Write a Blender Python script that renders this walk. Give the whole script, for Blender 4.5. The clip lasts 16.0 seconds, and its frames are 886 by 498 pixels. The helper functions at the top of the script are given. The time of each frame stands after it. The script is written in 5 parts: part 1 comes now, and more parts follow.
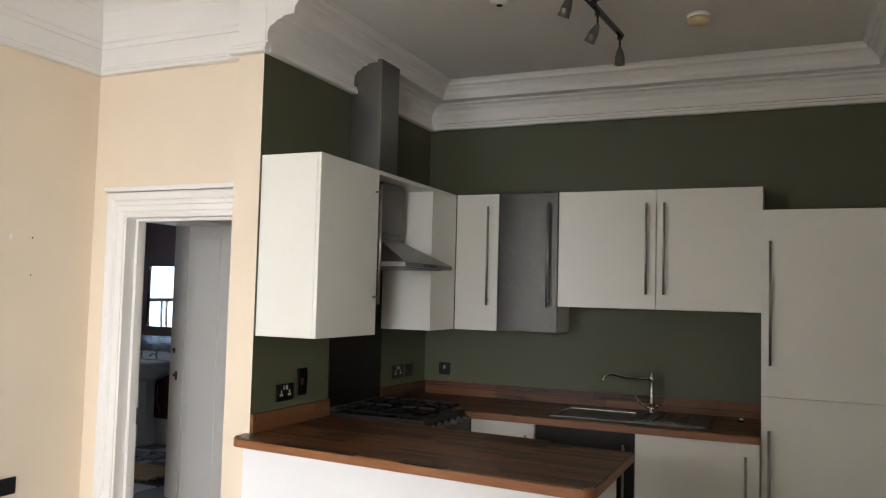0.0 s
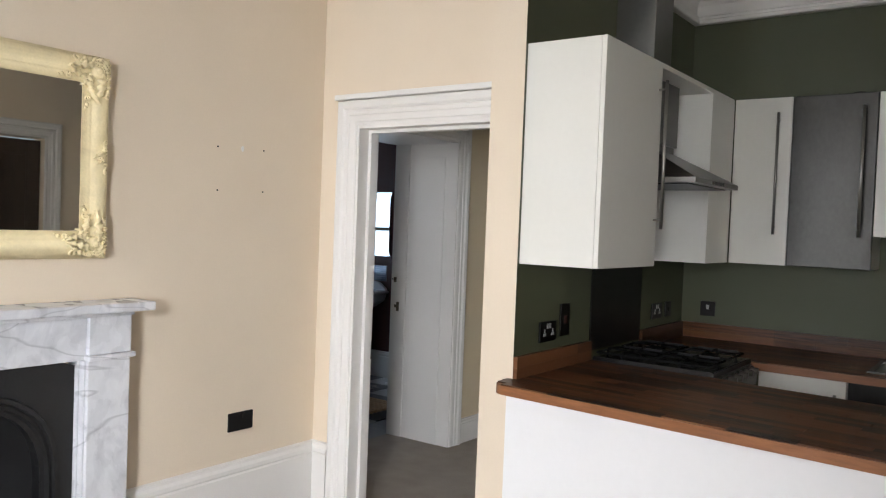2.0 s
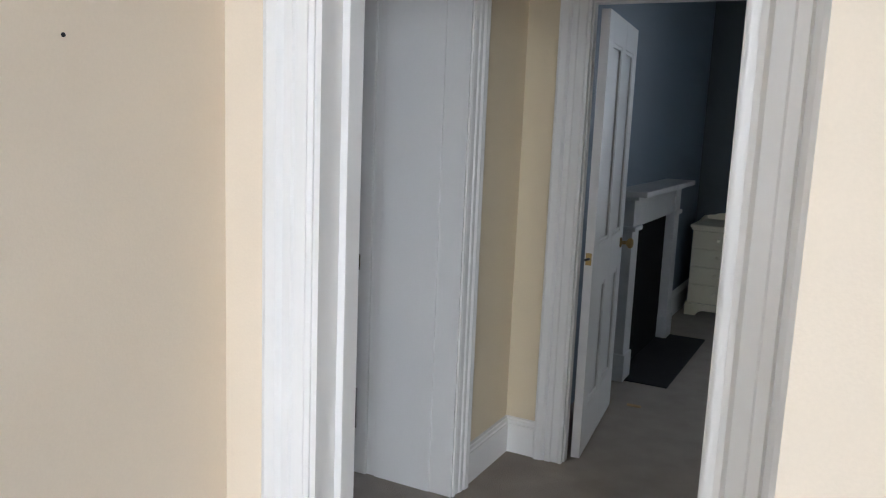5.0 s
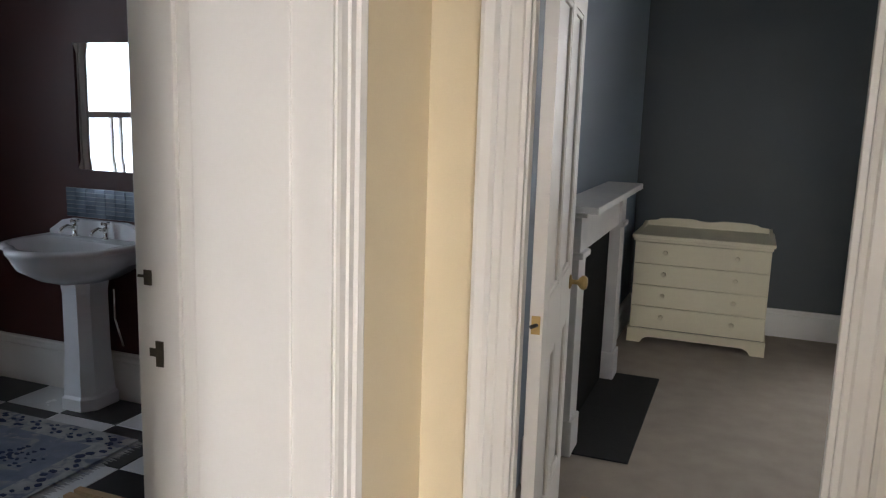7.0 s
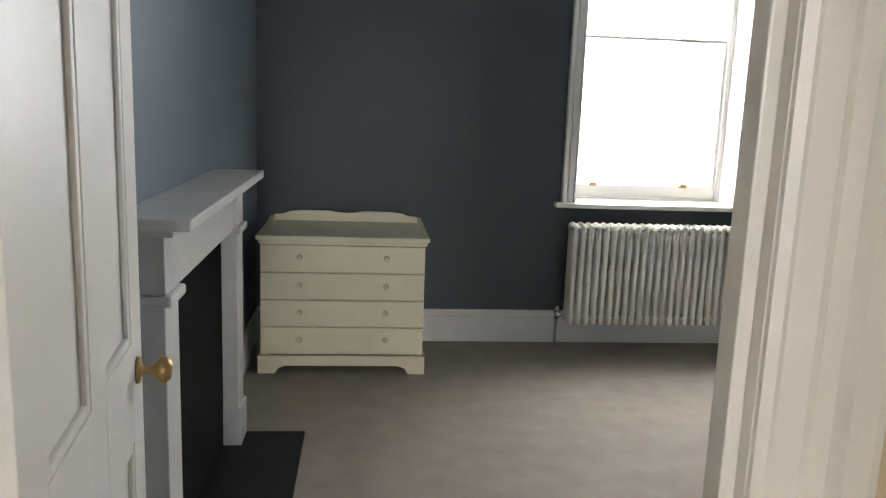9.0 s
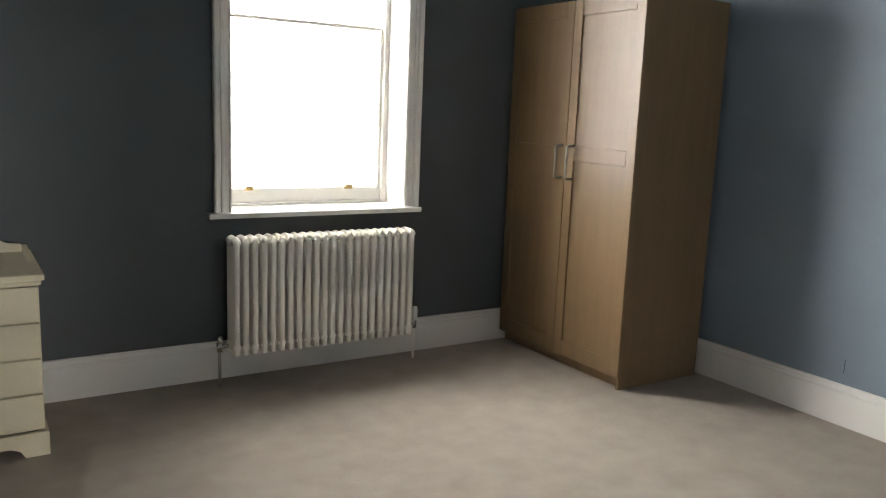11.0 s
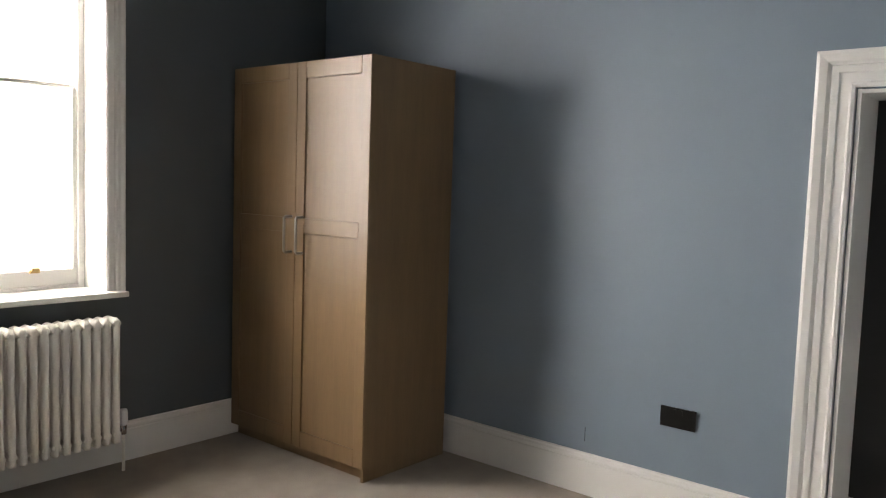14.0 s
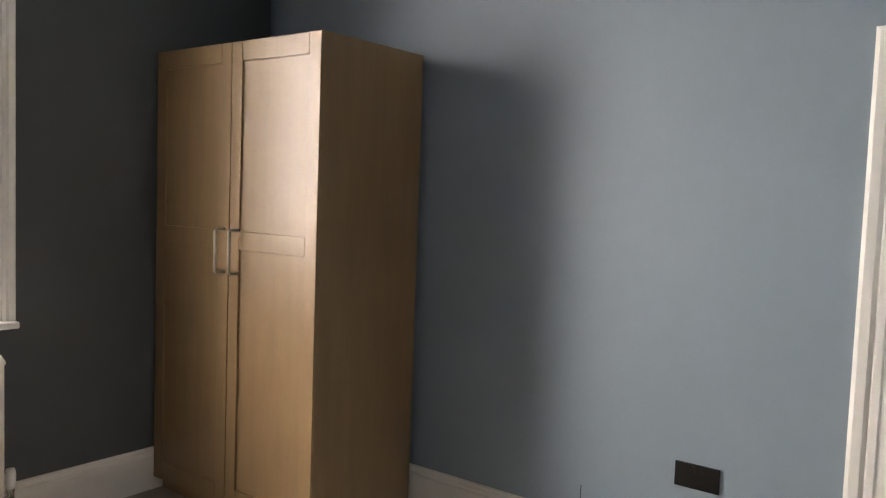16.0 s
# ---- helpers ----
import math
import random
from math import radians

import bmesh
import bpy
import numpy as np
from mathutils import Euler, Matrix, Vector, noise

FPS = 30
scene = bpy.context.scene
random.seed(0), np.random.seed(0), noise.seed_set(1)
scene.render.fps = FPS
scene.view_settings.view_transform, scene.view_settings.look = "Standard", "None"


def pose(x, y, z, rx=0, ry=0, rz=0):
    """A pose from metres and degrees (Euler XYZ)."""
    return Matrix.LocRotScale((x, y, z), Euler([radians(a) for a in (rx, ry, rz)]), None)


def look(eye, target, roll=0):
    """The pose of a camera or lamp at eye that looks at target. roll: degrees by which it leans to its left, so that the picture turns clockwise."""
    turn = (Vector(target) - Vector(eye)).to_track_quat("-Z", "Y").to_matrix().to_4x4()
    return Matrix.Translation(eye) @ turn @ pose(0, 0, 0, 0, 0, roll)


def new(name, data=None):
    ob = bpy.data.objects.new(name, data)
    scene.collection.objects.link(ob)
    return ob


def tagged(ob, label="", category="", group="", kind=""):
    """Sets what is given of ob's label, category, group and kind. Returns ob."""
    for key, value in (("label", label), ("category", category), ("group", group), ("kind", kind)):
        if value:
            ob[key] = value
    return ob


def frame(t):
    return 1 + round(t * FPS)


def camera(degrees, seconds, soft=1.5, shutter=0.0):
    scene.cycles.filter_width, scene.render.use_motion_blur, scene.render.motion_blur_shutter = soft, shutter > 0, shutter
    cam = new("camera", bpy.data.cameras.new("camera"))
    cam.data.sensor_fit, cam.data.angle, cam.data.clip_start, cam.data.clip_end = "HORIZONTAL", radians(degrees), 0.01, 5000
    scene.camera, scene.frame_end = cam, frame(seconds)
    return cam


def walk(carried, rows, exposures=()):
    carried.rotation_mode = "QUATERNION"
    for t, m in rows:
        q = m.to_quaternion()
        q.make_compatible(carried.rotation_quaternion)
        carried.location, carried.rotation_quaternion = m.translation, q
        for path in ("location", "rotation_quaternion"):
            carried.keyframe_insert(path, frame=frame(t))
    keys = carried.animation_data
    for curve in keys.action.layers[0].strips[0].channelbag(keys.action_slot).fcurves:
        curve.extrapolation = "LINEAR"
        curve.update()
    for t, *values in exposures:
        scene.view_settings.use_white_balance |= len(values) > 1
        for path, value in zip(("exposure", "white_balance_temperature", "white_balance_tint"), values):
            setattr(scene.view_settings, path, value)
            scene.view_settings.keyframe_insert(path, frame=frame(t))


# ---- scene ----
cam = camera(58.5, 16.0, soft=1.2)
PATH = [
    (0, (0.135, 0.532, 1.61), (-0.673, 2.358, 1.726), 1.5),
    (0.5, (0.063, 0.581, 1.603), (-0.91, 2.325, 1.716), 1.8),
    (1, (-0.12, 0.676, 1.575), (-1.228, 2.339, 1.655), 2.0),
    (1.5, (-0.349, 0.761, 1.554), (-1.507, 2.392, 1.568), 2.2),
    (2, (-0.634, 0.933, 1.531), (-1.809, 2.551, 1.471), 2.2),
    (2.5, (-0.952, 1.11, 1.521), (-2.135, 2.719, 1.407), 2.3),
    (3, (-1.28, 1.303, 1.521), (-2.445, 2.922, 1.368), 2.2),
    (3.5, (-1.565, 1.586, 1.492), (-2.656, 3.25, 1.298), 2.2),
    (5.8, (-2.599, 3.059, 1.595), (-3.48, 4.82, 1.245), 2.0),
    (6, (-2.614, 3.149, 1.605), (-3.493, 4.913, 1.265), 1.7),
    (6.5, (-2.78, 3.529, 1.58), (-3.582, 5.328, 1.234), 1.9),
    (7, (-2.892, 3.826, 1.553), (-3.599, 5.665, 1.21), 1.8),
    (7.5, (-3.01, 4.116, 1.548), (-3.509, 6.021, 1.203), 2.2),
    (8, (-3.092, 4.445, 1.509), (-3.238, 6.408, 1.156), 2.4),
    (8.2, (-3.096, 4.597, 1.512), (-3.131, 6.563, 1.15), 2.4),
    (10.3, (-2.939, 5.768, 1.426), (-2.346, 7.647, 1.082), 2.1),
    (10.5, (-2.974, 5.804, 1.439), (-2.248, 7.636, 1.1), 2.2),
    (11, (-2.997, 5.888, 1.461), (-1.945, 7.554, 1.12), 2.3),
    (11.5, (-2.959, 5.913, 1.477), (-1.743, 7.464, 1.133), 1.9),
    (12, (-2.934, 5.951, 1.498), (-1.604, 7.405, 1.154), 1.9),
    (12.5, (-2.856, 5.964, 1.5), (-1.434, 7.333, 1.178), 1.9),
    (13, (-2.761, 6.006, 1.508), (-1.275, 7.318, 1.24), 2.0),
    (13.5, (-2.697, 6.046, 1.512), (-1.191, 7.346, 1.308), 2.0),
    (14, (-2.661, 6.124, 1.498), (-1.133, 7.404, 1.334), 1.9),
    (14.5, (-2.608, 6.233, 1.494), (-1.044, 7.47, 1.348), 1.9),
    (15, (-2.544, 6.34, 1.485), (-0.933, 7.519, 1.35), 1.9),
    (15.5, (-2.366, 6.497, 1.487), (-0.735, 7.646, 1.35), 2.0),
    (16, (-2.144, 6.585, 1.483), (-0.553, 7.79, 1.347), 2.1),
]
EXPOSURES = [(0.0, -0.14, 6800, 15), (1.0, -0.24, 6700, 15), (2.0, -0.27, 6500, 15), (2.5, -0.36, 6350, 15), (3.0, -0.44, 6050, 14), (3.5, -0.36, 6050, 14), (6.0, -0.22, 5950, 13), (6.5, -0.05, 6600, 17),
             (7.0, 0.72, 7200, 18), (7.5, 0.85, 7300, 18), (8.0, 1.12, 6850, 14), (10.3, 1.25, 7400, 15), (11.5, 0.88, 7500, 15), (12.5, 0.75, 7600, 16), (14.0, 1.0, 7800, 19),
             (16.0, 1.28, 8300, 21)]
walk(cam, [(t, look(eye, target, roll)) for t, eye, target, roll in PATH], EXPOSURES)

# ---- world, lights ----
world = bpy.data.worlds.new("sky")
scene.world = world
world.use_nodes = True
wn = world.node_tree
sky = wn.nodes.new("ShaderNodeTexSky")
sky.sky_type = "NISHITA"
sky.sun_disc = False
sky.sun_elevation, sky.sun_rotation = radians(48), radians(200)
wn.links.new(sky.outputs[0], wn.nodes["Background"].inputs[0])
wn.nodes["Background"].inputs[1].default_value = 0.1

sun = new("sun", bpy.data.lights.new("sun", "SUN"))
sun.data.energy, sun.data.angle, sun.data.color = 1.0, radians(12), (1.0, 0.96, 0.9)
sun.matrix_world = look((-2, -6, 8), (0, 0, 0))


def window_light(name, eye, target, w, h, watts, color, spread=180):
    la = bpy.data.lights.new(name, "AREA")
    la.shape, la.size, la.size_y, la.energy, la.color = "RECTANGLE", w, h, watts, color
    la.spread = radians(spread)
    ob = new(name, la)
    ob.matrix_world = look(eye, target)
    return ob


window_light("window_light_bedroom", (-1.4, 10.75, 1.95), (-0.9, 8.3, 1.12), 1.2, 1.9, 116, (0.85, 0.935, 1.0))
window_light("window_light_bathroom", (-7.55, 5.29, 1.6), (-5, 5.35, 1.3), 2.2, 2.4, 70, (0.60, 0.79, 1.0))
window_light("window_light_living_a", (-2.95, -1.75, 1.8), (-2.9, 2.6, 1.2), 1.3, 2.1, 62, (0.90, 0.955, 1.0), 150)
window_light("window_light_living_b", (0.0, -1.75, 1.7), (-3.68, 2.3, 0.6), 1.3, 2.1, 112, (0.90, 0.955, 1.0), 76)

# ---- materials ----
def material(name, color, rough=0.6, metal=0.0, vary=0.06, scale=6.0, fine=60.0, bump=0.05, spec=0.5, stretch=(1, 1, 1),
             pick=0.0, second=None, mix=(0.45, 0.6), detail=4.0):
    """A surface with a slow and a fine variation; pick: change from piece to piece; second: another tone in veins or stains."""
    m = bpy.data.materials.new(name)
    m.use_nodes = True
    nt = m.node_tree
    b = nt.nodes["Principled BSDF"]
    b.inputs["Metallic"].default_value = metal
    b.inputs["Specular IOR Level"].default_value = spec
    tc = nt.nodes.new("ShaderNodeTexCoord")
    mp = nt.nodes.new("ShaderNodeMapping")
    mp.inputs["Scale"].default_value = stretch
    nt.links.new(tc.outputs["Object"], mp.inputs[0])
    n1 = nt.nodes.new("ShaderNodeTexNoise")
    n1.inputs["Scale"].default_value, n1.inputs["Detail"].default_value = scale, detail
    n2 = nt.nodes.new("ShaderNodeTexNoise")
    n2.inputs["Scale"].default_value, n2.inputs["Detail"].default_value = fine, 3.0
    nt.links.new(mp.outputs[0], n1.inputs[0])
    nt.links.new(mp.outputs[0], n2.inputs[0])
    total = nt.nodes.new("ShaderNodeMath")
    total.operation = "ADD"
    half = nt.nodes.new("ShaderNodeMath")
    half.operation = "MULTIPLY"
    half.inputs[1].default_value = 0.5
    nt.links.new(n2.outputs[0], half.inputs[0])
    nt.links.new(n1.outputs[0], total.inputs[0])
    nt.links.new(half.outputs[0], total.inputs[1])
    last = total.outputs[0]
    if pick:
        oi = nt.nodes.new("ShaderNodeObjectInfo")
        pm = nt.nodes.new("ShaderNodeMath")
        pm.operation = "MULTIPLY_ADD"
        pm.inputs[1].default_value, pm.inputs[2].default_value = pick, -pick / 2
        nt.links.new(oi.outputs["Random"], pm.inputs[0])
        add = nt.nodes.new("ShaderNodeMath")
        add.operation = "ADD"
        nt.links.new(last, add.inputs[0])
        nt.links.new(pm.outputs[0], add.inputs[1])
        last = add.outputs[0]
    ramp = nt.nodes.new("ShaderNodeValToRGB")
    e = ramp.color_ramp.elements
    e[0].position, e[1].position = 0.4, 1.0
    e[0].color = (*[c * (1 - vary) for c in color], 1)
    e[1].color = (*[min(1, c * (1 + vary)) for c in color], 1)
    nt.links.new(last, ramp.inputs[0])
    out = ramp.outputs[0]
    if second is not None:
        n3 = nt.nodes.new("ShaderNodeTexNoise")
        n3.inputs["Scale"].default_value, n3.inputs["Detail"].default_value = scale * 0.7, 6
        n3.inputs["Distortion"].default_value = 1.5
        nt.links.new(mp.outputs[0], n3.inputs[0])
        r3 = nt.nodes.new("ShaderNodeValToRGB")
        r3.color_ramp.elements[0].position, r3.color_ramp.elements[1].position = mix
        nt.links.new(n3.outputs[0], r3.inputs[0])
        mx = nt.nodes.new("ShaderNodeMix")
        mx.data_type = "RGBA"
        nt.links.new(r3.outputs[0], mx.inputs[0])
        nt.links.new(out, mx.inputs[6])
        mx.inputs[7].default_value = (*second, 1)
        out = mx.outputs[2]
    nt.links.new(out, b.inputs["Base Color"])
    rr = nt.nodes.new("ShaderNodeMapRange")
    rr.inputs[3].default_value, rr.inputs[4].default_value = max(0.02, rough - 0.08), min(1, rough + 0.08)
    nt.links.new(n1.outputs[0], rr.inputs[0])
    nt.links.new(rr.outputs[0], b.inputs["Roughness"])
    if bump:
        bp = nt.nodes.new("ShaderNodeBump")
        bp.inputs["Strength"].default_value, bp.inputs["Distance"].default_value = bump, 0.01
        nt.links.new(n2.outputs[0], bp.inputs["Height"])
        nt.links.new(bp.outputs[0], b.inputs["Normal"])
    return m


CREAM = material("cream_wall_paint", (0.75, 0.64, 0.495), 0.75, vary=0.04, scale=1.5, fine=180, bump=0.06)
HALLC = material("dull_yellow_cream_wall_paint", (0.69, 0.585, 0.405), 0.75, vary=0.04, scale=1.5, fine=180, bump=0.06)
GREEN = material("olive_green_wall_paint", (0.072, 0.079, 0.042), 0.6, vary=0.06, scale=1.5, fine=180, bump=0.06)
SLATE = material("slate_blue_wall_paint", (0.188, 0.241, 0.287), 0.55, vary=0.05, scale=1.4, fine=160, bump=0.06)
# slate paint darkened: the backlit window wall's shade is put into the colour
SLATE_SHADED = material("shaded_slate_wall_paint", (0.074, 0.088, 0.095), 0.6, vary=0.06, scale=1.4, fine=160, bump=0.06)
# near black stands in for the deep shade inside the bedroom recess
RECESS_SHADE = material("recess_shade_black", (0.012, 0.012, 0.013), 0.6, vary=0.1, scale=1.4, fine=160, bump=0.06)
RED = material("maroon_wall_paint", (0.065, 0.014, 0.011), 0.5, vary=0.08, scale=1.5, fine=150, bump=0.06)
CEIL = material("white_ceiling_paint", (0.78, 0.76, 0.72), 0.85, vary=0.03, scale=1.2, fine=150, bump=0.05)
# unseen bedroom ceiling, greyed only to cut bounced light on the wardrobe side
CEIL_DIM = material("low_bounce_ceiling", (0.42, 0.42, 0.42), 0.85, vary=0.03, scale=1.2, fine=150, bump=0.05)
GLOSSW = material("white_gloss_woodwork", (0.78, 0.76, 0.72), 0.38, vary=0.02, scale=3, fine=90, bump=0.012)
CARPET = material("beige_grey_carpet", (0.365, 0.316, 0.266), 0.95, vary=0.13, scale=7, fine=240, bump=0.8, spec=0.1, detail=8.0)
LAMINATE = material("white_cabinet_laminate", (0.77, 0.76, 0.69), 0.38, vary=0.025, scale=2, fine=40, bump=0.01)
PANELW = material("white_panel_board", (0.84, 0.84, 0.83), 0.4, vary=0.02, scale=2, fine=40, bump=0.01)
STEEL = material("brushed_steel", (0.038, 0.0365, 0.035), 0.38, 1.0, vary=0.14, scale=2.0, fine=24, bump=0.0, stretch=(1.5, 1.5, 0.6))
DOORST = material("brushed_steel_door", (0.05, 0.049, 0.046), 0.3, 1.0, vary=0.25, scale=1.6, fine=40, bump=0.0, stretch=(1.5, 1.5, 1.0))
STEELH = material("hood_steel", (0.22, 0.215, 0.20), 0.38, 1.0, vary=0.1, scale=3, fine=40, bump=0.02)
SINKST = material("worn_sink_steel", (0.15, 0.148, 0.14), 0.34, 1.0, vary=0.15, scale=4, fine=60, bump=0.02)
CHROME = material("chrome", (0.72, 0.71, 0.68), 0.12, 1.0, vary=0.03, scale=8, bump=0)
NICKEL = material("satin_nickel", (0.38, 0.37, 0.34), 0.32, 1.0, vary=0.05, scale=8, bump=0)
BLACKG = material("black_enamel", (0.012, 0.012, 0.013), 0.18, vary=0.1, scale=5, bump=0)
BLACKP = material("black_plastic", (0.008, 0.008, 0.008), 0.45, vary=0.1, scale=9, bump=0.02, spec=0.2)
IRON = material("cast_iron", (0.010, 0.010, 0.0105), 0.36, 0.0, vary=0.3, scale=9, fine=120, bump=0.06)
OLDMET = material("tarnished_metal", (0.10, 0.085, 0.06), 0.45, 0.6, vary=0.3, scale=20, fine=90, bump=0.1)


def marble_material():
    """Polished marble: soft grey clouds and a few thin dark veins."""
    m = material("grey_veined_marble", (0.70, 0.71, 0.73), 0.28, vary=0.05, scale=5, fine=30, bump=0.01, second=(0.50, 0.51, 0.535), mix=(0.44, 0.8), stretch=(1, 2.4, 1.8), detail=9)
    nt = m.node_tree
    b = nt.nodes["Principled BSDF"]
    under_ = b.inputs["Base Color"].links[0].from_socket
    tc = nt.nodes.new("ShaderNodeTexCoord")
    mp = nt.nodes.new("ShaderNodeMapping")
    mp.inputs["Rotation"].default_value, mp.inputs["Scale"].default_value = (radians(35), 0, 0), (1, 0.7, 2.4)
    n = nt.nodes.new("ShaderNodeTexNoise")
    n.inputs["Scale"].default_value, n.inputs["Detail"].default_value, n.inputs["Distortion"].default_value = 1.3, 3, 0.3
    off = nt.nodes.new("ShaderNodeMath")
    off.operation, off.inputs[1].default_value = "SUBTRACT", 0.5
    near = nt.nodes.new("ShaderNodeMath")
    near.operation = "ABSOLUTE"
    r = nt.nodes.new("ShaderNodeMapRange")
    r.inputs[1].default_value, r.inputs[2].default_value, r.inputs[3].default_value, r.inputs[4].default_value = 0.001, 0.009, 0.5, 0.0
    mx = nt.nodes.new("ShaderNodeMix")
    mx.data_type = "RGBA"
    nt.links.new(tc.outputs["Object"], mp.inputs[0])
    nt.links.new(mp.outputs[0], n.inputs[0])
    nt.links.new(n.outputs[0], off.inputs[0])
    nt.links.new(off.outputs[0], near.inputs[0])
    nt.links.new(near.outputs[0], r.inputs[0])
    nt.links.new(r.outputs[0], mx.inputs[0])
    nt.links.new(under_, mx.inputs[6])
    mx.inputs[7].default_value = (0.30, 0.31, 0.33, 1)
    nt.links.new(mx.outputs[2], b.inputs["Base Color"])
    return m


MARBLE = marble_material()
BMARBLE = material("pale_painted_stone", (0.66, 0.65, 0.63), 0.4, vary=0.05, scale=3, fine=30, bump=0.03,
                   second=(0.52, 0.52, 0.53), mix=(0.55, 0.8))
SOOT = material("sooty_black_iron", (0.008, 0.008, 0.008), 0.9, vary=0.3, scale=9, fine=90, bump=0.15, spec=0.12)
SLATEH = material("black_hearth_slate", (0.013, 0.0135, 0.015), 0.65, vary=0.25, scale=5, fine=60, bump=0.1, spec=0.2)
GILT = material("cream_gilt_paint", (0.82, 0.70, 0.425), 0.48, 0.0, vary=0.08, scale=14, fine=90, bump=0.15,
                second=(0.70, 0.59, 0.34), mix=(0.5, 0.8))
WALNUT = material("oiled_walnut_stave", (0.082, 0.033, 0.0135), 0.36, vary=0.85, scale=4, fine=26, bump=0.06,
                  stretch=(1.2, 26, 26), pick=0.95, spec=0.28)
EDGEW = material("walnut_edge", (0.24, 0.095, 0.036), 0.38, vary=0.25, scale=4, fine=26, bump=0.05, stretch=(1.5, 24, 24), pick=0.4)
OAK = material("oak_foil", (0.208, 0.133, 0.070), 0.37, spec=0.4, vary=0.12, scale=2.5, fine=14, bump=0.03, stretch=(8, 8, 0.8))
CHESTP = material("ivory_painted_wood", (0.74, 0.67, 0.49), 0.42, vary=0.04, scale=4, fine=70, bump=0.04)
BRASS = material("aged_brass", (0.42, 0.29, 0.12), 0.34, 1.0, vary=0.2, scale=20, fine=90, bump=0.05)
CERAMIC = material("white_ceramic", (0.80, 0.81, 0.83), 0.12, vary=0.015, scale=3, bump=0)
RADW = material("cream_white_radiator_enamel", (0.89, 0.85, 0.76), 0.35, vary=0.03, scale=5, bump=0.01)
TILEW = material("white_floor_tile", (0.72, 0.72, 0.72), 0.25, vary=0.05, scale=5, bump=0.02, pick=0.15)
TILEB = material("black_floor_tile", (0.02, 0.018, 0.017), 0.3, vary=0.2, scale=5, bump=0.02, pick=0.15)
GROUT = material("grey_grout", (0.3, 0.3, 0.3), 0.9, vary=0.1, bump=0.1)
MOSAIC = material("silver_blue_mosaic", (0.20, 0.24, 0.29), 0.12, 0.5, vary=0.3, scale=8, bump=0.02, pick=0.6)
RUGC = material("blue_grey_rug_wool", (0.22, 0.25, 0.31), 0.95, vary=0.2, scale=12, fine=300, bump=0.6, spec=0.1,
                second=(0.36, 0.36, 0.37), mix=(0.55, 0.66))
RUGB = material("cream_rug_border", (0.42, 0.42, 0.41), 0.95, vary=0.2, scale=14, fine=300, bump=0.6, spec=0.1,
                second=(0.20, 0.22, 0.28), mix=(0.5, 0.62))
RUGN = material("navy_rug_pile", (0.06, 0.075, 0.13), 0.95, vary=0.2, scale=9, fine=300, bump=0.6, spec=0.1)
PINE = material("pale_slat_wood", (0.46, 0.30, 0.16), 0.6, vary=0.15, scale=4, fine=20, bump=0.05, stretch=(2, 14, 14), pick=0.3)
BEIGEP = material("yellowed_plastic", (0.66, 0.50, 0.28), 0.5, vary=0.05, scale=8, bump=0.02)
WHITEP = material("white_plastic", (0.78, 0.78, 0.76), 0.4, vary=0.02, scale=8, bump=0.01)
FILLER = material("white_wall_filler", (0.82, 0.80, 0.76), 0.9, vary=0.05, scale=30, bump=0.2)
DOORB = material("brown_stained_door", (0.07, 0.05, 0.036), 0.45, vary=0.2, scale=4, fine=18, bump=0.04, stretch=(14, 14, 1))
GREYP = material("grey_plastic", (0.30, 0.30, 0.29), 0.4, vary=0.03, scale=8, bump=0.01)
NECKR = material("red_plastic", (0.07, 0.018, 0.014), 0.4, vary=0.02, bump=0)
GROUNDM = material("garden_ground", (0.12, 0.13, 0.09), 0.95, vary=0.3, scale=0.4, fine=4, bump=0.2)


def mirror_material():
    m = bpy.data.materials.new("mirror_silver")
    m.use_nodes = True
    b = m.node_tree.nodes["Principled BSDF"]
    b.inputs["Base Color"].default_value = (0.93, 0.94, 0.93, 1)
    b.inputs["Metallic"].default_value, b.inputs["Roughness"].default_value = 1.0, 0.015
    return m


def glass_material():
    m = bpy.data.materials.new("clear_glass")
    m.use_nodes = True
    b = m.node_tree.nodes["Principled BSDF"]
    b.inputs["Transmission Weight"].default_value, b.inputs["Roughness"].default_value, b.inputs["IOR"].default_value = 1.0, 0.0, 1.45
    return m


def glow_material(name, color, strength):
    m = bpy.data.materials.new(name)
    m.use_nodes = True
    b = m.node_tree.nodes["Principled BSDF"]
    b.inputs["Base Color"].default_value = (0, 0, 0, 1)
    b.inputs["Emission Color"].default_value, b.inputs["Emission Strength"].default_value = (*color, 1), strength
    return m


MIRROR, GLASS = mirror_material(), glass_material()
HAZEB = glow_material("cool_daylight_haze", (0.58, 0.82, 1.0), 0.62)
HAZE = glow_material("bright_overcast_haze", (1.0, 1.0, 1.0), 2.2)


